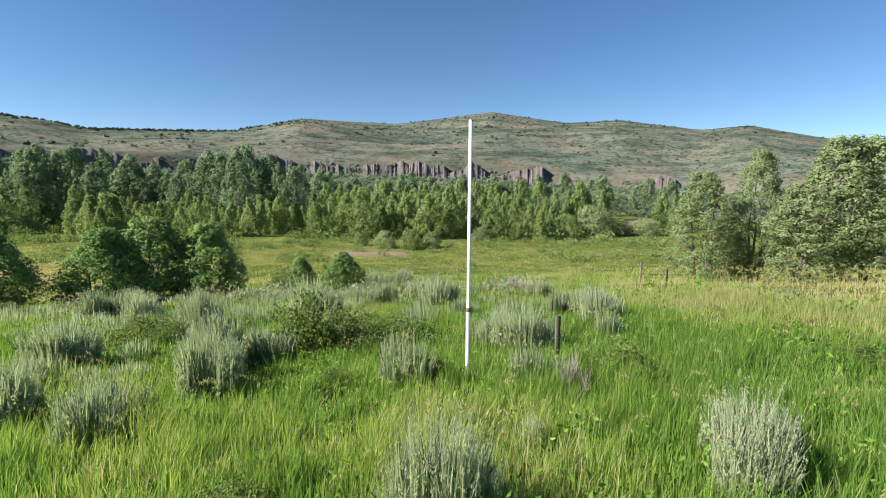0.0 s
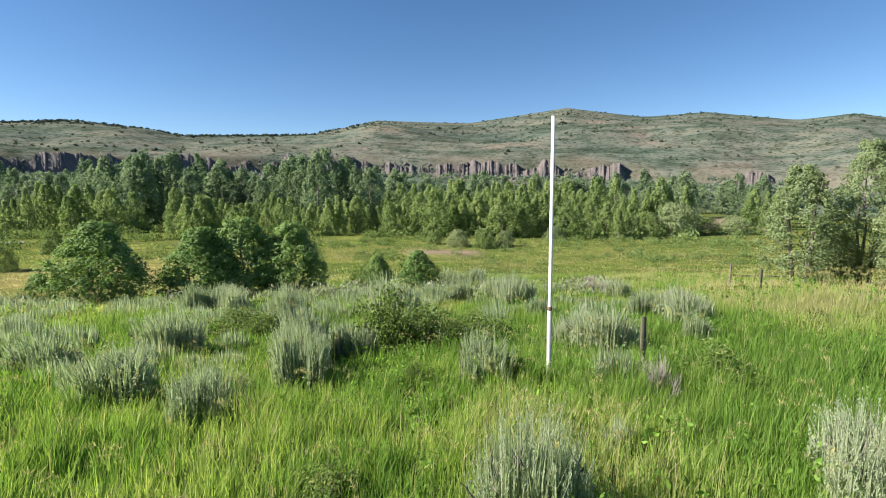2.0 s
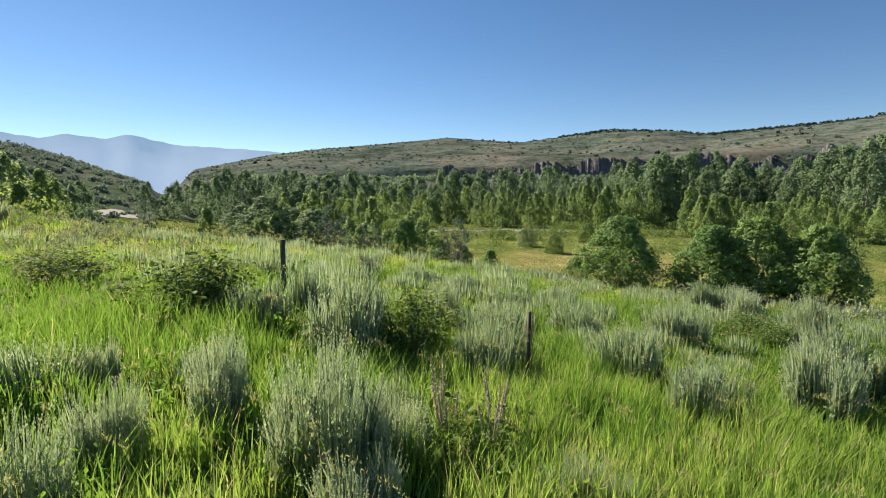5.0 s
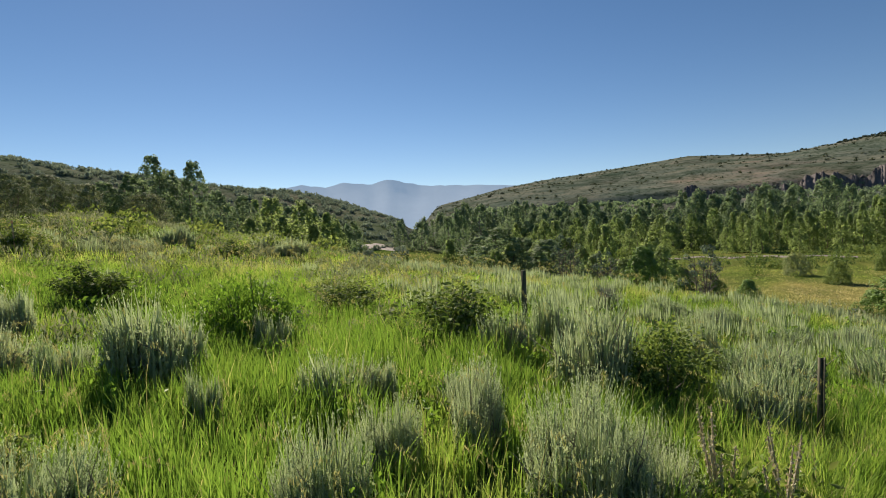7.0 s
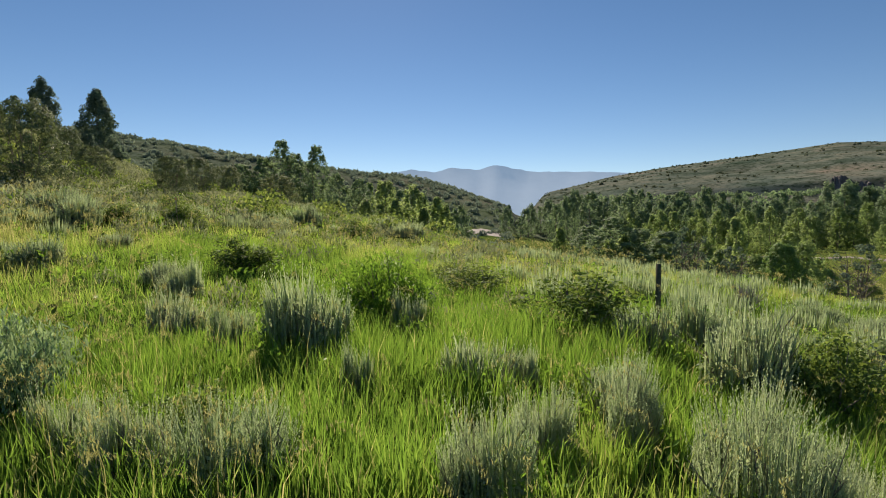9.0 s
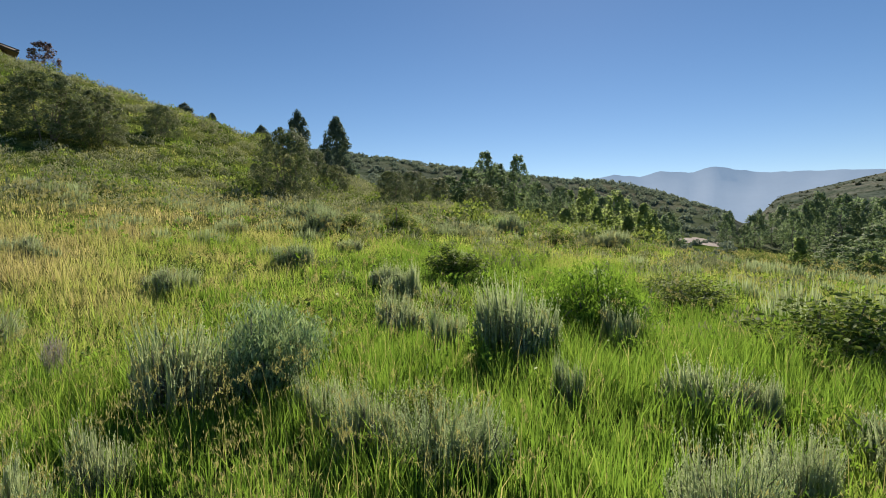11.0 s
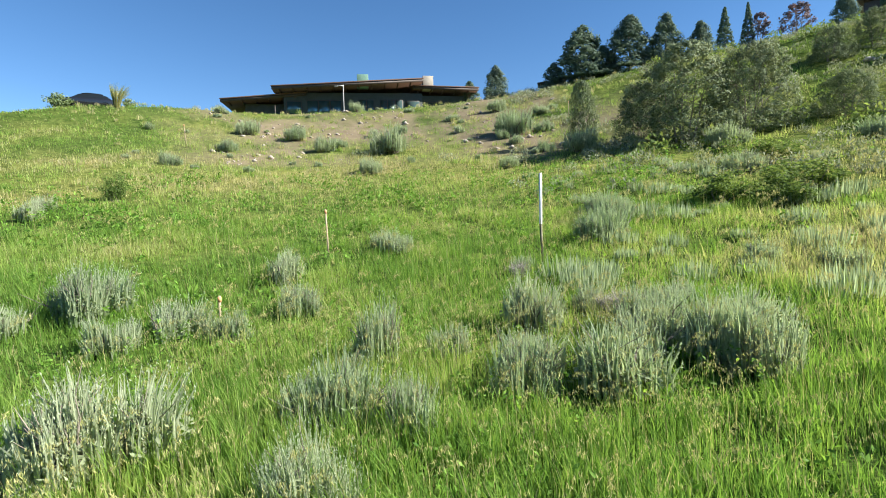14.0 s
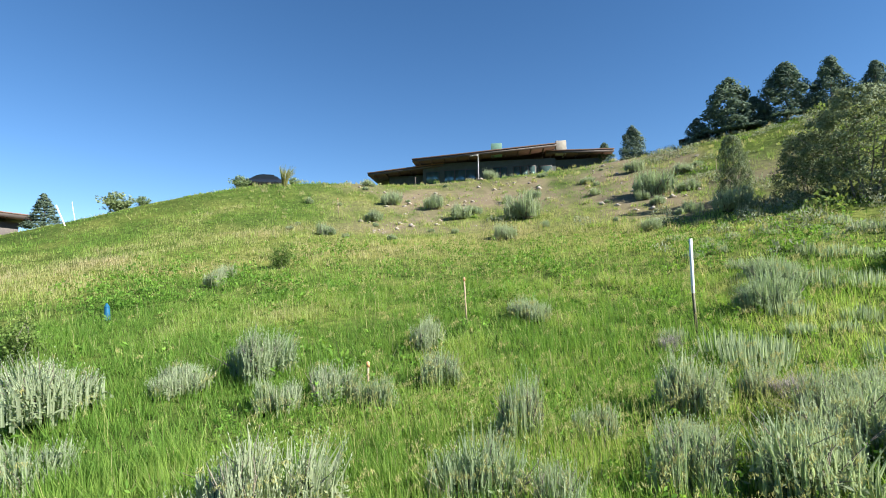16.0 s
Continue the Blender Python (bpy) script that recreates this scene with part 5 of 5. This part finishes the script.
for x, y, h in ((-26.6, 15.6, 3.6), (-33.0, 10.2, 4.6), (-30.5, 11.8, 3.4)):
    stand(dead, x, y, x * 31, (1, 1, h / 3.6))
aspens = [tree("cottonwood", 570 + k, 12.0, 3.0, ovoid, DARKLEAF, 260, 22, 0.17, 0.55, 0.2, 2, 0.009, "slender cottonwood rising behind the slope", "tree", 9) for k in range(2)]
for k, (a, r, h) in enumerate(((114.6, 75, 11.8), (113.2, 78, 11.0), (111.0, 75, 12.2), (116.3, 76, 9.0), (109.0, 80, 9.8), (118.5, 74, 7.0), (106.5, 84, 10.4), (103.5, 86, 10.5), (79.5, 46, 6.2), (77.2, 48, 5.8), (82.0, 50, 5.6), (74.5, 44, 5.4))):
    x, y = polar(r, a)
    stand(aspens[k % 2], x, y, k * 97, (1, 1, h / 12.0))


def egg(u, a):
    return (0.92 * max(0.0, 1 - u**1.6) ** 0.8 + 0.05) * (0.84 + 0.16 * math.sin(3 * a + 6 * u))


juniper = [tree("juniper", 600 + k, 6.0, 2.3, egg if k < 2 else spire, NEEDLE, 300, 32, 0.12, 0.48, -0.04, 1, 0.02, "dark green juniper on the hill crest", "juniper", 8, 1.2, 1.25, 0.6) for k in range(3)]
for k, (x, y, top, w) in enumerate(((11.1, -59.6, 21.9, 7.8), (6.2, -60.4, 22.4, 6.8), (2.7, -60.6, 21.9, 4.8), (20.8, -59.2, 19.0, 4.2), (8.8, -59.4, 19.4, 4.0), (-0.6, -60.8, 20.7, 3.6), (14.0, -59.0, 18.3, 3.4), (25.2, -61.8, 18.4, 3.2), (-41.7, -41.2, 14.7, 4.0), (-44.4, -38.2, 14.2, 5.0), (-43.2, -62.2, 18.4, 4.4), (-45.8, -60.2, 17.4, 3.0), (-50.5, -56.3, 16.2, 4.2), (-14.7, -71.3, 24.8, 4.0), (-19.5, -75.5, 25.6, 3.6))):
    h = max(top - float(land(x, y)), 2.2)
    stand(juniper[k % 3 if k < 8 else k % 2], x, y, k * 67, (w / 4.6, w / 4.6, h / 6.0))
spruce = tree("spruce", 620, 8.0, 2.0, cone, NEEDLE, 420, 20, 0.15, 0.36, -0.02, 1, 0.016, "dark spruce standing by a house", "spruce", 20, 0.7, 1.3, 0.0)
for x, y, top, w in ((-24.1, -77.2, 29.2, 4.4), (-2.9, -64.8, 23.1, 2.4), (59.0, -13.6, 11.2, 3.6), (-5.2, -66.6, 23.8, 1.9)):
    stand(spruce, x, y, x * 17, (w / 4.0, w / 4.0, (top - float(land(x, y))) / 8.0))
plum = tree("plum_tree", 630, 4.2, 1.7, dome, PLUM, 90, 18, 0.14, 0.42, 0.2, 3, 0.014, "small reddish-leaved plum tree on the crest", "tree", 12)
for x, y, w in ((-6.3, -66.6, 2.6), (-9.6, -66.2, 3.8), (-28.7, -64.7, 3.6)):
    stand(plum, x, y, x * 40, (w / 3.4, w / 3.4, 0.82 if w < 3.7 else 0.85))

crest_protos = bush_kind("crest_shrub", "pale leafy shrub beside the parked car", "shrub", SILVER, (445,), sprays=150, per=10, leaf=0.06)
for a, r, w, h in ((240.9, 62.6, 2.2, 1.7), (235.6, 62.5, 1.4, 1.1), (251.7, 62.5, 3.2, 2.2), (249.6, 62.5, 1.6, 1.2)):
    x, y = polar(r, a)
    stand(crest_protos[0], x, y, a, (w, w, h))

# tall ornamental grass by the parked car
rng = np.random.default_rng(640)
n = 420
a = rng.uniform(0, 2 * np.pi, n)
base = np.stack([np.cos(a) * 0.22, np.sin(a) * 0.22, np.zeros(n)], 1)
tuft = blades(base, rng.uniform(1.3, 2.2, n), np.stack([np.cos(a) * 0.5 + 0.35, np.sin(a) * 0.5, np.zeros(n)], 1), np.full(n, 0.03), rng.uniform(0.3, 0.7, n), rng)
plume = tagged(new("ornamental_grass"), "tall feathery ornamental grass clump on the crest", "ornamental grass")
part("blade_tuft", [tuft], GRASS, plume)
stand(plume, 45.6, -30.2, 200, (1, 1, 1.0))

# ---- poles and posts ----


def tube(r, z0, z1, lean=(0, 0), sides=14):
    v, t, c = limb((0, 0, z0), (lean[0], lean[1], z1), r, r, sides, 0, None, 1)
    top = len(v)
    v = np.concatenate([v, [[lean[0], lean[1], z1]]])
    cap = [[sides + i, sides + (i + 1) % sides, top] for i in range(sides)]
    return v, np.concatenate([t, cap]), np.full(len(v), 0.5)


pole = tagged(new("marker_pole"), "tall white pipe marker pole standing in the grass", "pole")
part("pipe", [tube(0.024, -0.25, 3.5)], PVC, pole, "white upper pipe", True)
part("sleeve", [tube(0.031, -0.25, 1.0)], PALEMETAL, pole, "grey lower sleeve", True)
part("band", [tube(0.033, 0.98, 1.03)], CEDAR, pole, "rust-brown tape band", True)
pole.matrix_basis = pose(0.34, 6.84, at(0.34, 6.84, 0), 0, 0.25, 0)


def t_post(name, label, h, category="fence post"):
    """A steel fence post: T section with studs along its face."""
    root = tagged(new(name), label, category)
    part("flange", [box(-0.042, -0.007, -0.4, 0.042, 0.007, h)], STEEL, root)
    part("web", [box(-0.007, 0.007, -0.4, 0.007, 0.055, h)], STEEL, root)
    for k in range(int(h / 0.055)):
        if k * 0.055 > h * 0.35:
            part("stud", [box(-0.01, -0.016, k * 0.055, 0.01, -0.007, k * 0.055 + 0.014)], STEEL, root)
    return root


for x, y, h, turn, lean in ((1.71, 7.54, 0.78, 20, 0), (-4.85, 3.7, 0.9, 140, 1.5), (-9.22, 1.82, 0.98, 70, 0), (7.15, 16.4, 0.75, 10, 0)):
    p = tagged(t_post("fence_post", "dark steel fence post rising from the grass", h), group="old fence line")
    p.matrix_basis = pose(x, y, at(x, y, 0), lean, 0, turn)

wood_post = tagged(new("wooden_fence_post"), "weathered wooden fence post with a low rail", "fence post")
part("post", [limb((0, 0, -0.3), (0.05, 0, 0.95), 0.055, 0.05, 8, 0.005, np.random.default_rng(1), 3)], BARK, wood_post)
part("rail", [limb((0.05, 0.02, 0.42), (2.6, 0.6, 0.3), 0.04, 0.035, 7, 0.01, np.random.default_rng(2), 3)], BARK, wood_post)
wood_post.matrix_basis = pose(9.3, 24.2, at(9.3, 24.2, 0), 0, 0, 0)

white_post = tagged(new("survey_post"), "steel post with a white pipe slipped over its top", "post")
part("steel_post", [box(-0.028, -0.005, -0.3, 0.028, 0.005, 1.0), box(-0.005, 0.005, -0.3, 0.005, 0.04, 1.0)], STEEL, white_post, "dark steel post")
part("pipe", [tube(0.033, 0.86, 1.95, (-0.05, 0))], PVC, white_post, "white plastic pipe", True)
white_post.matrix_basis = pose(3.24, -11.8, at(3.24, -11.8, 0), -1.0, 2.2, 14)

for x, y, h, lean in ((8.35, -10.96, 1.15, 3), (7.15, -6.6, 0.42, -2), (30.0, -24.5, 1.5, 8), (8.9, -42.0, 1.2, 0), (-16.7, -11.9, 0.9, 3)):
    stake = tagged(new("survey_stake"), "thin weathered wooden survey stake in the grass", "stake", "survey stakes")
    part("lath", [box(-0.02, -0.006, -0.2, 0.02, 0.006, h)], LATH, stake)
    part("ribbon", [box(-0.03, -0.012, h - 0.1, 0.03, 0.012, h - 0.02)], RIBBON, stake, "faded orange ribbon")
    stake.matrix_basis = pose(x, y, at(x, y, 0), lean, lean * 0.5, math.degrees(math.atan2(y, x)) + 90)
for x, y, h, lean in ((50.9, -13.2, 1.75, 20), (53.6, -14.6, 1.7, 8)):
    mk = tagged(new("white_marker"), "leaning white marker post on the crest", "post", "white markers")
    part("pipe", [tube(0.06 if lean > 10 else 0.028, -0.3, h)], PVC, mk, "", True)
    mk.matrix_basis = pose(x, y, at(x, y, 0), 0, lean, 80)
hyd = tagged(new("utility_marker"), "small blue plastic utility marker in the grass", "marker")
part("body", [limb((0, 0, -0.1), (0, 0, 0.34), 0.085, 0.07, 10, 0, None, 2)], BLUE, hyd, "", True)
part("cap", [limb((0, 0, 0.34), (0.02, 0, 0.46), 0.07, 0.02, 10, 0, None, 2)], BLUE, hyd, "rounded cap", True)
hyd.matrix_basis = pose(16.66, -5.66, at(16.66, -5.66, 0), 0, 4, 0)

# ---- houses on the crest ----


def slab(x0, x1, y0, y1, zl, zr, thick):
    """A flat roof that climbs from its one end to the other."""
    v = np.array([[x0, y0, zl - thick], [x1, y0, zr - thick], [x1, y1, zr - thick], [x0, y1, zl - thick], [x0, y0, zl], [x1, y0, zr], [x1, y1, zr], [x0, y1, zl]], float)
    t = np.array([[0, 2, 1], [0, 3, 2], [4, 5, 6], [4, 6, 7], [0, 1, 5], [0, 5, 4], [1, 2, 6], [1, 6, 5], [2, 3, 7], [2, 7, 6], [3, 0, 4], [3, 4, 7]])
    return v, t, np.full(8, 0.5)


def roof(parent, x0, x1, y0, y1, zl, zr, thick=0.42, cover=ROOFING, label="rust-brown low-pitched roof"):
    r = part("roof", [slab(x0, x1, y0, y1, zl, zr, 0.12)], cover, parent, label, bevel=0.02)
    dz = (zr - zl) / (x1 - x0)
    part("fascia", [slab(x0 + 0.06, x1 - 0.06, y0 + 0.06, y0 + 0.2, zl - 0.124 + dz * 0.06, zr - 0.124 - dz * 0.06, thick - 0.12)], FASCIA, r, "dark fascia board")
    part("soffit", [slab(x0 + 0.08, x1 - 0.08, y0 + 0.2, y1 - 0.1, zl - 0.126, zr - 0.126, 0.26)], CEDAR, r, "cedar-boarded soffit")
    x = x0 + 0.8
    while x < x1 - 0.3:
        z = zl + dz * (x - x0)
        part("rafter", [box(x - 0.07, y0 + 0.22, z - 0.55, x + 0.07, y0 + 2.2, z - 0.386)], CEDAR, r)
        x += 1.5
    return r


def window(parent, x0, x1, z0, z1, y, mullions=1):
    w = part("window", [box(x0, y - 0.05, z0, x1, y + 0.05, z1)], FASCIA, parent, "dark metal window frame")
    step = (x1 - x0) / (mullions + 1)
    for k in range(mullions + 1):
        part("pane", [box(x0 + step * k + 0.06, y - 0.07, z0 + 0.07, x0 + step * (k + 1) - 0.06, y - 0.054, z1 - 0.07)], GLASS, w)
    return w


house = tagged(new("hillside_house"), "low modern house with broad rust-brown overhanging roofs", "house")
hx, hy = polar(63.5, 214.4)
HZ = 13.0
house.matrix_basis = pose(hx, hy, HZ, 0, 0, 214.4)
part("main_wall", [box(-8.2, 0.5, -0.8, 8.0, 9.5, 3.5)], STUCCO, house, "dark grey-green cladding", bevel=0.02)
part("wing_wall", [box(-12.8, 2.0, -0.8, -8.25, 9.0, 2.45)], STUCCO, house, "dark cladding of the low wing", bevel=0.02)
part("wing_wall", [box(8.05, 1.2, -0.8, 13.6, 9.0, 3.4)], STUCCO, house, "dark cladding of the side wing", bevel=0.02)
roof(house, -15.2, -5.6, 0.2, 10, 2.75, 3.55)
roof(house, -9.3, 8.0, -1.4, 10.5, 3.85, 4.9)
roof(house, 6.8, 14.9, -0.2, 10, 4.35, 4.2)
for x0, x1, z0, z1, m in ((-5.6, -1.6, 0.3, 2.6, 2), (0.4, 2.2, 0.2, 2.7, 1), (2.9, 5.6, 0.2, 2.7, 2), (6.0, 7.6, 0.6, 2.6, 0), (-7.9, -6.2, 0.8, 2.5, 0)):
    window(house, x0, x1, z0, z1, 0.45, m)
for x0, x1 in ((8.8, 10.6), (11.2, 13.2)):
    window(house, x0, x1, 0.6, 2.6, 1.15, 1)
part("chimney", [box(8.06, -0.1, 3.9, 9.3, 1.3, 5.45)], PALEWALL, house, "pale stone chimney block", bevel=0.03)
part("roof_vent", [box(0.3, -0.2, 4.0, 1.6, 0.9, 5.5)], COPPER, house, "green metal roof vent box", bevel=0.03)
part("column", [limb((-9.0, -0.9, -0.8), (-9.0, -0.9, 1.7), 0.07, 0.07, 8, 0, None, 1)], FASCIA, house, "slim dark column")

yard_lamp = tagged(new("yard_lamp"), "slim grey lamp post with a short arm before the house", "lamp post")
yx, yy = polar(60.5, 215.6)
yard_lamp.matrix_basis = pose(yx, yy, at(yx, yy, 0), 0, 0, 214.4)
part("pole", [limb((0, 0, -0.3), (0, 0, 3.0), 0.05, 0.045, 8, 0, None, 1)], PALEMETAL, yard_lamp)
part("arm", [box(-0.7, -0.04, 2.9, 0.05, 0.04, 2.98)], PALEMETAL, yard_lamp)
part("lamp_head", [box(-0.95, -0.1, 2.84, -0.55, 0.1, 2.895)], PALEMETAL, yard_lamp, bevel=0.015)

house2 = tagged(new("crest_house"), "dark low house on the hilltop behind a spruce", "house")
hx, hy = polar(88, 163.2)
h2z = float(land(hx, hy))
house2.matrix_basis = pose(hx, hy, h2z, 0, 0, 163.2)
part("wall", [box(-6, 0, -1.5, 3.2, 8, 5.6)], FASCIA, house2, "dark timber cladding", bevel=0.02)
part("wing_wall", [box(3.25, 0.6, -1.5, 7.4, 8, 3.6)], FASCIA, house2, "dark timber cladding", bevel=0.02)
roof(house2, -6.8, 0.6, -0.8, 9, 6.3, 6.3, 0.5, FASCIA, "dark flat roof")
roof(house2, 0.4, 8.6, -0.8, 9, 5.6, 3.6, 0.5, FASCIA, "dark sloping roof")
for x0, x1 in ((4.4, 5.6), (6.0, 6.8)):
    window(house2, x0, x1, 1.2, 3.0, 0.55, 0)
window(house2, -4.5, -1.5, 2.0, 4.6, -0.05, 1)
part("chimney", [box(-9.5, 1, -1.0, -8.6, 2, 4.6)], FASCIA, house2, "dark flue")

house3 = tagged(new("neighbour_house"), "house with a rust-red roof half behind the crest", "house")
hx, hy = polar(70, 263.0)
house3.matrix_basis = pose(hx, hy, float(land(hx, hy)), 0, 0, 263.0)
part("wall", [box(-5, 0.6, -1.2, 5.2, 8, 2.9)], FASCIA, house3, "dark cladding", bevel=0.02)
roof(house3, -5.6, 6.6, -0.8, 9, 4.7, 3.6, 0.5)
window(house3, 0.5, 2.8, 0.9, 2.3, 0.55, 1)

hut = tagged(new("small_shed"), "small dark shed on the hill crest", "shed")
sx, sy = polar(64, 193.6)
hut.matrix_basis = pose(sx, sy, float(land(sx, sy)), 0, 0, 193.6)
part("wall", [box(-1.3, 0, -0.5, 1.3, 2.0, 0.75)], FASCIA, hut, bevel=0.02)
part("roof", [slab(-1.6, 1.6, -0.3, 2.3, 0.9, 1.15, 0.12)], FASCIA, hut)

# ---- parked car on the crest ----
car = tagged(new("parked_car"), "black car parked on the hill crest", "car")
cx, cy = polar(64, 238.7)
car.matrix_basis = pose(cx, cy, at(cx, cy, 0), 0, 0, 238.5)


def loft(rings):
    """Closed rings of equal count joined into a skin, ends capped."""
    n = len(rings[0])
    v = np.concatenate([np.array(r, float) for r in rings])
    t = []
    for k in range(len(rings) - 1):
        for i in range(n):
            a, b = k * n + i, k * n + (i + 1) % n
            t += [[a, b, b + n], [a, b + n, a + n]]
    for i in range(1, n - 1):
        t += [[0, i + 1, i], [(len(rings) - 1) * n, (len(rings) - 1) * n + i, (len(rings) - 1) * n + i + 1]]
    return v, np.array(t), np.full(len(v), 0.5)


body_rings, cab_rings = [], []
for x, w, z0, z1 in ((-2.32, 0.7, 0.42, 0.72), (-2.2, 0.86, 0.3, 0.88), (-1.3, 0.92, 0.26, 0.98), (0.0, 0.93, 0.26, 1.0), (1.4, 0.92, 0.26, 1.02), (2.2, 0.86, 0.3, 0.98), (2.34, 0.72, 0.45, 0.85)):
    body_rings.append([(x, -w, z0), (x, -w, z1 - 0.12), (x, -w + 0.1, z1), (x, w - 0.1, z1), (x, w, z1 - 0.12), (x, w, z0)])
for x, w, z in ((-1.35, 0.78, 1.0), (-0.7, 0.7, 1.38), (0.0, 0.67, 1.5), (1.0, 0.67, 1.48), (1.6, 0.7, 1.3), (1.95, 0.76, 1.02)):
    cab_rings.append([(x, -0.82, 0.96), (x, -w, z - 0.04), (x, -w + 0.1, z), (x, w - 0.1, z), (x, w, z - 0.04), (x, 0.82, 0.96)])
part("body", [loft(body_rings)], CARPAINT, car, "glossy black body", bevel=0.03)
part("cabin", [loft(cab_rings)], CARGLASS, car, "dark glass cabin", bevel=0.02)
part("car_roof", [loft([[(x, -0.6, z), (x, 0.6, z), (x, 0.6, z + 0.04), (x, -0.6, z + 0.04)] for x, z in ((-0.5, 1.42), (0.0, 1.5), (1.0, 1.48), (1.3, 1.41))])], CARPAINT, car, "black roof")
for wx in (-1.4, 1.4):
    for wy in (-0.86, 0.86):
        whl = part("wheel", [limb((wx, wy - 0.1, 0.33), (wx, wy + 0.1, 0.33), 0.33, 0.33, 18, 0, None, 1)], RUBBER, car, "black tyre", True)
        part("rim", [limb((wx, wy - 0.105, 0.33), (wx, wy + 0.105, 0.33), 0.2, 0.2, 12, 0, None, 1)], PALEMETAL, whl, "grey rim")

# ---- loose stones on the graded bank ----
rng = np.random.default_rng(700)
pieces = []
while len(pieces) < 260:
    a, r = rng.uniform(184, 238), rng.uniform(27, 60)
    x, y = polar(r, a)
    if float(bare(x, y)) < 0.35:
        continue
    s = 0.05 + 0.2 * rng.uniform() ** 3
    u = np.array([[0, 0, 1], [1, 0, 0.1], [0.3, 0.95, 0], [-0.8, 0.6, 0.15], [-0.8, -0.6, 0], [0.3, -0.95, 0.1], [0, 0, -0.7]]) * (1 + rng.normal(size=(7, 1)) * 0.15)
    t = [[0, k, k % 5 + 1] for k in range(1, 6)] + [[6, k % 5 + 1, k] for k in range(1, 6)]
    pieces.append((u * [s * 1.3, s, s * 0.8] + [x, y, float(land(x, y)) + s * 0.2], np.array(t), np.full(7, 0.5)))
v, t, c = joined(pieces)
tagged(new("bank_stones", tri_mesh("bank_stones", v, t, [STONE])), "pale stones strewn over the bare earth bank", "stones", kind="stuff")
for x, y, s in ((-10.3, -44.5, 0.4), (-4.8, -41.5, 0.35), (-22.5, -42, 0.4), (9.6, -30.2, 0.22)):
    r2 = np.random.default_rng(int(abs(x * 100)))
    rings = []
    for k, f in enumerate((0.05, 0.7, 1.0, 0.85, 0.3)):
        rings.append([(math.cos(q * 0.785) * s * f * r2.uniform(0.8, 1.2), math.sin(q * 0.785) * s * f * r2.uniform(0.8, 1.2) * 0.7, (k - 1.2) * s * 0.25) for q in range(8)])
    b = new("boulder", tri_mesh("boulder", *loft(rings)[:2], [STONE]))
    b.matrix_basis = pose(x, y, at(x, y, 0), 0, 0, 30)
    tagged(b, "pale boulder half sunk in the slope", "boulder", "boulders on the slope")
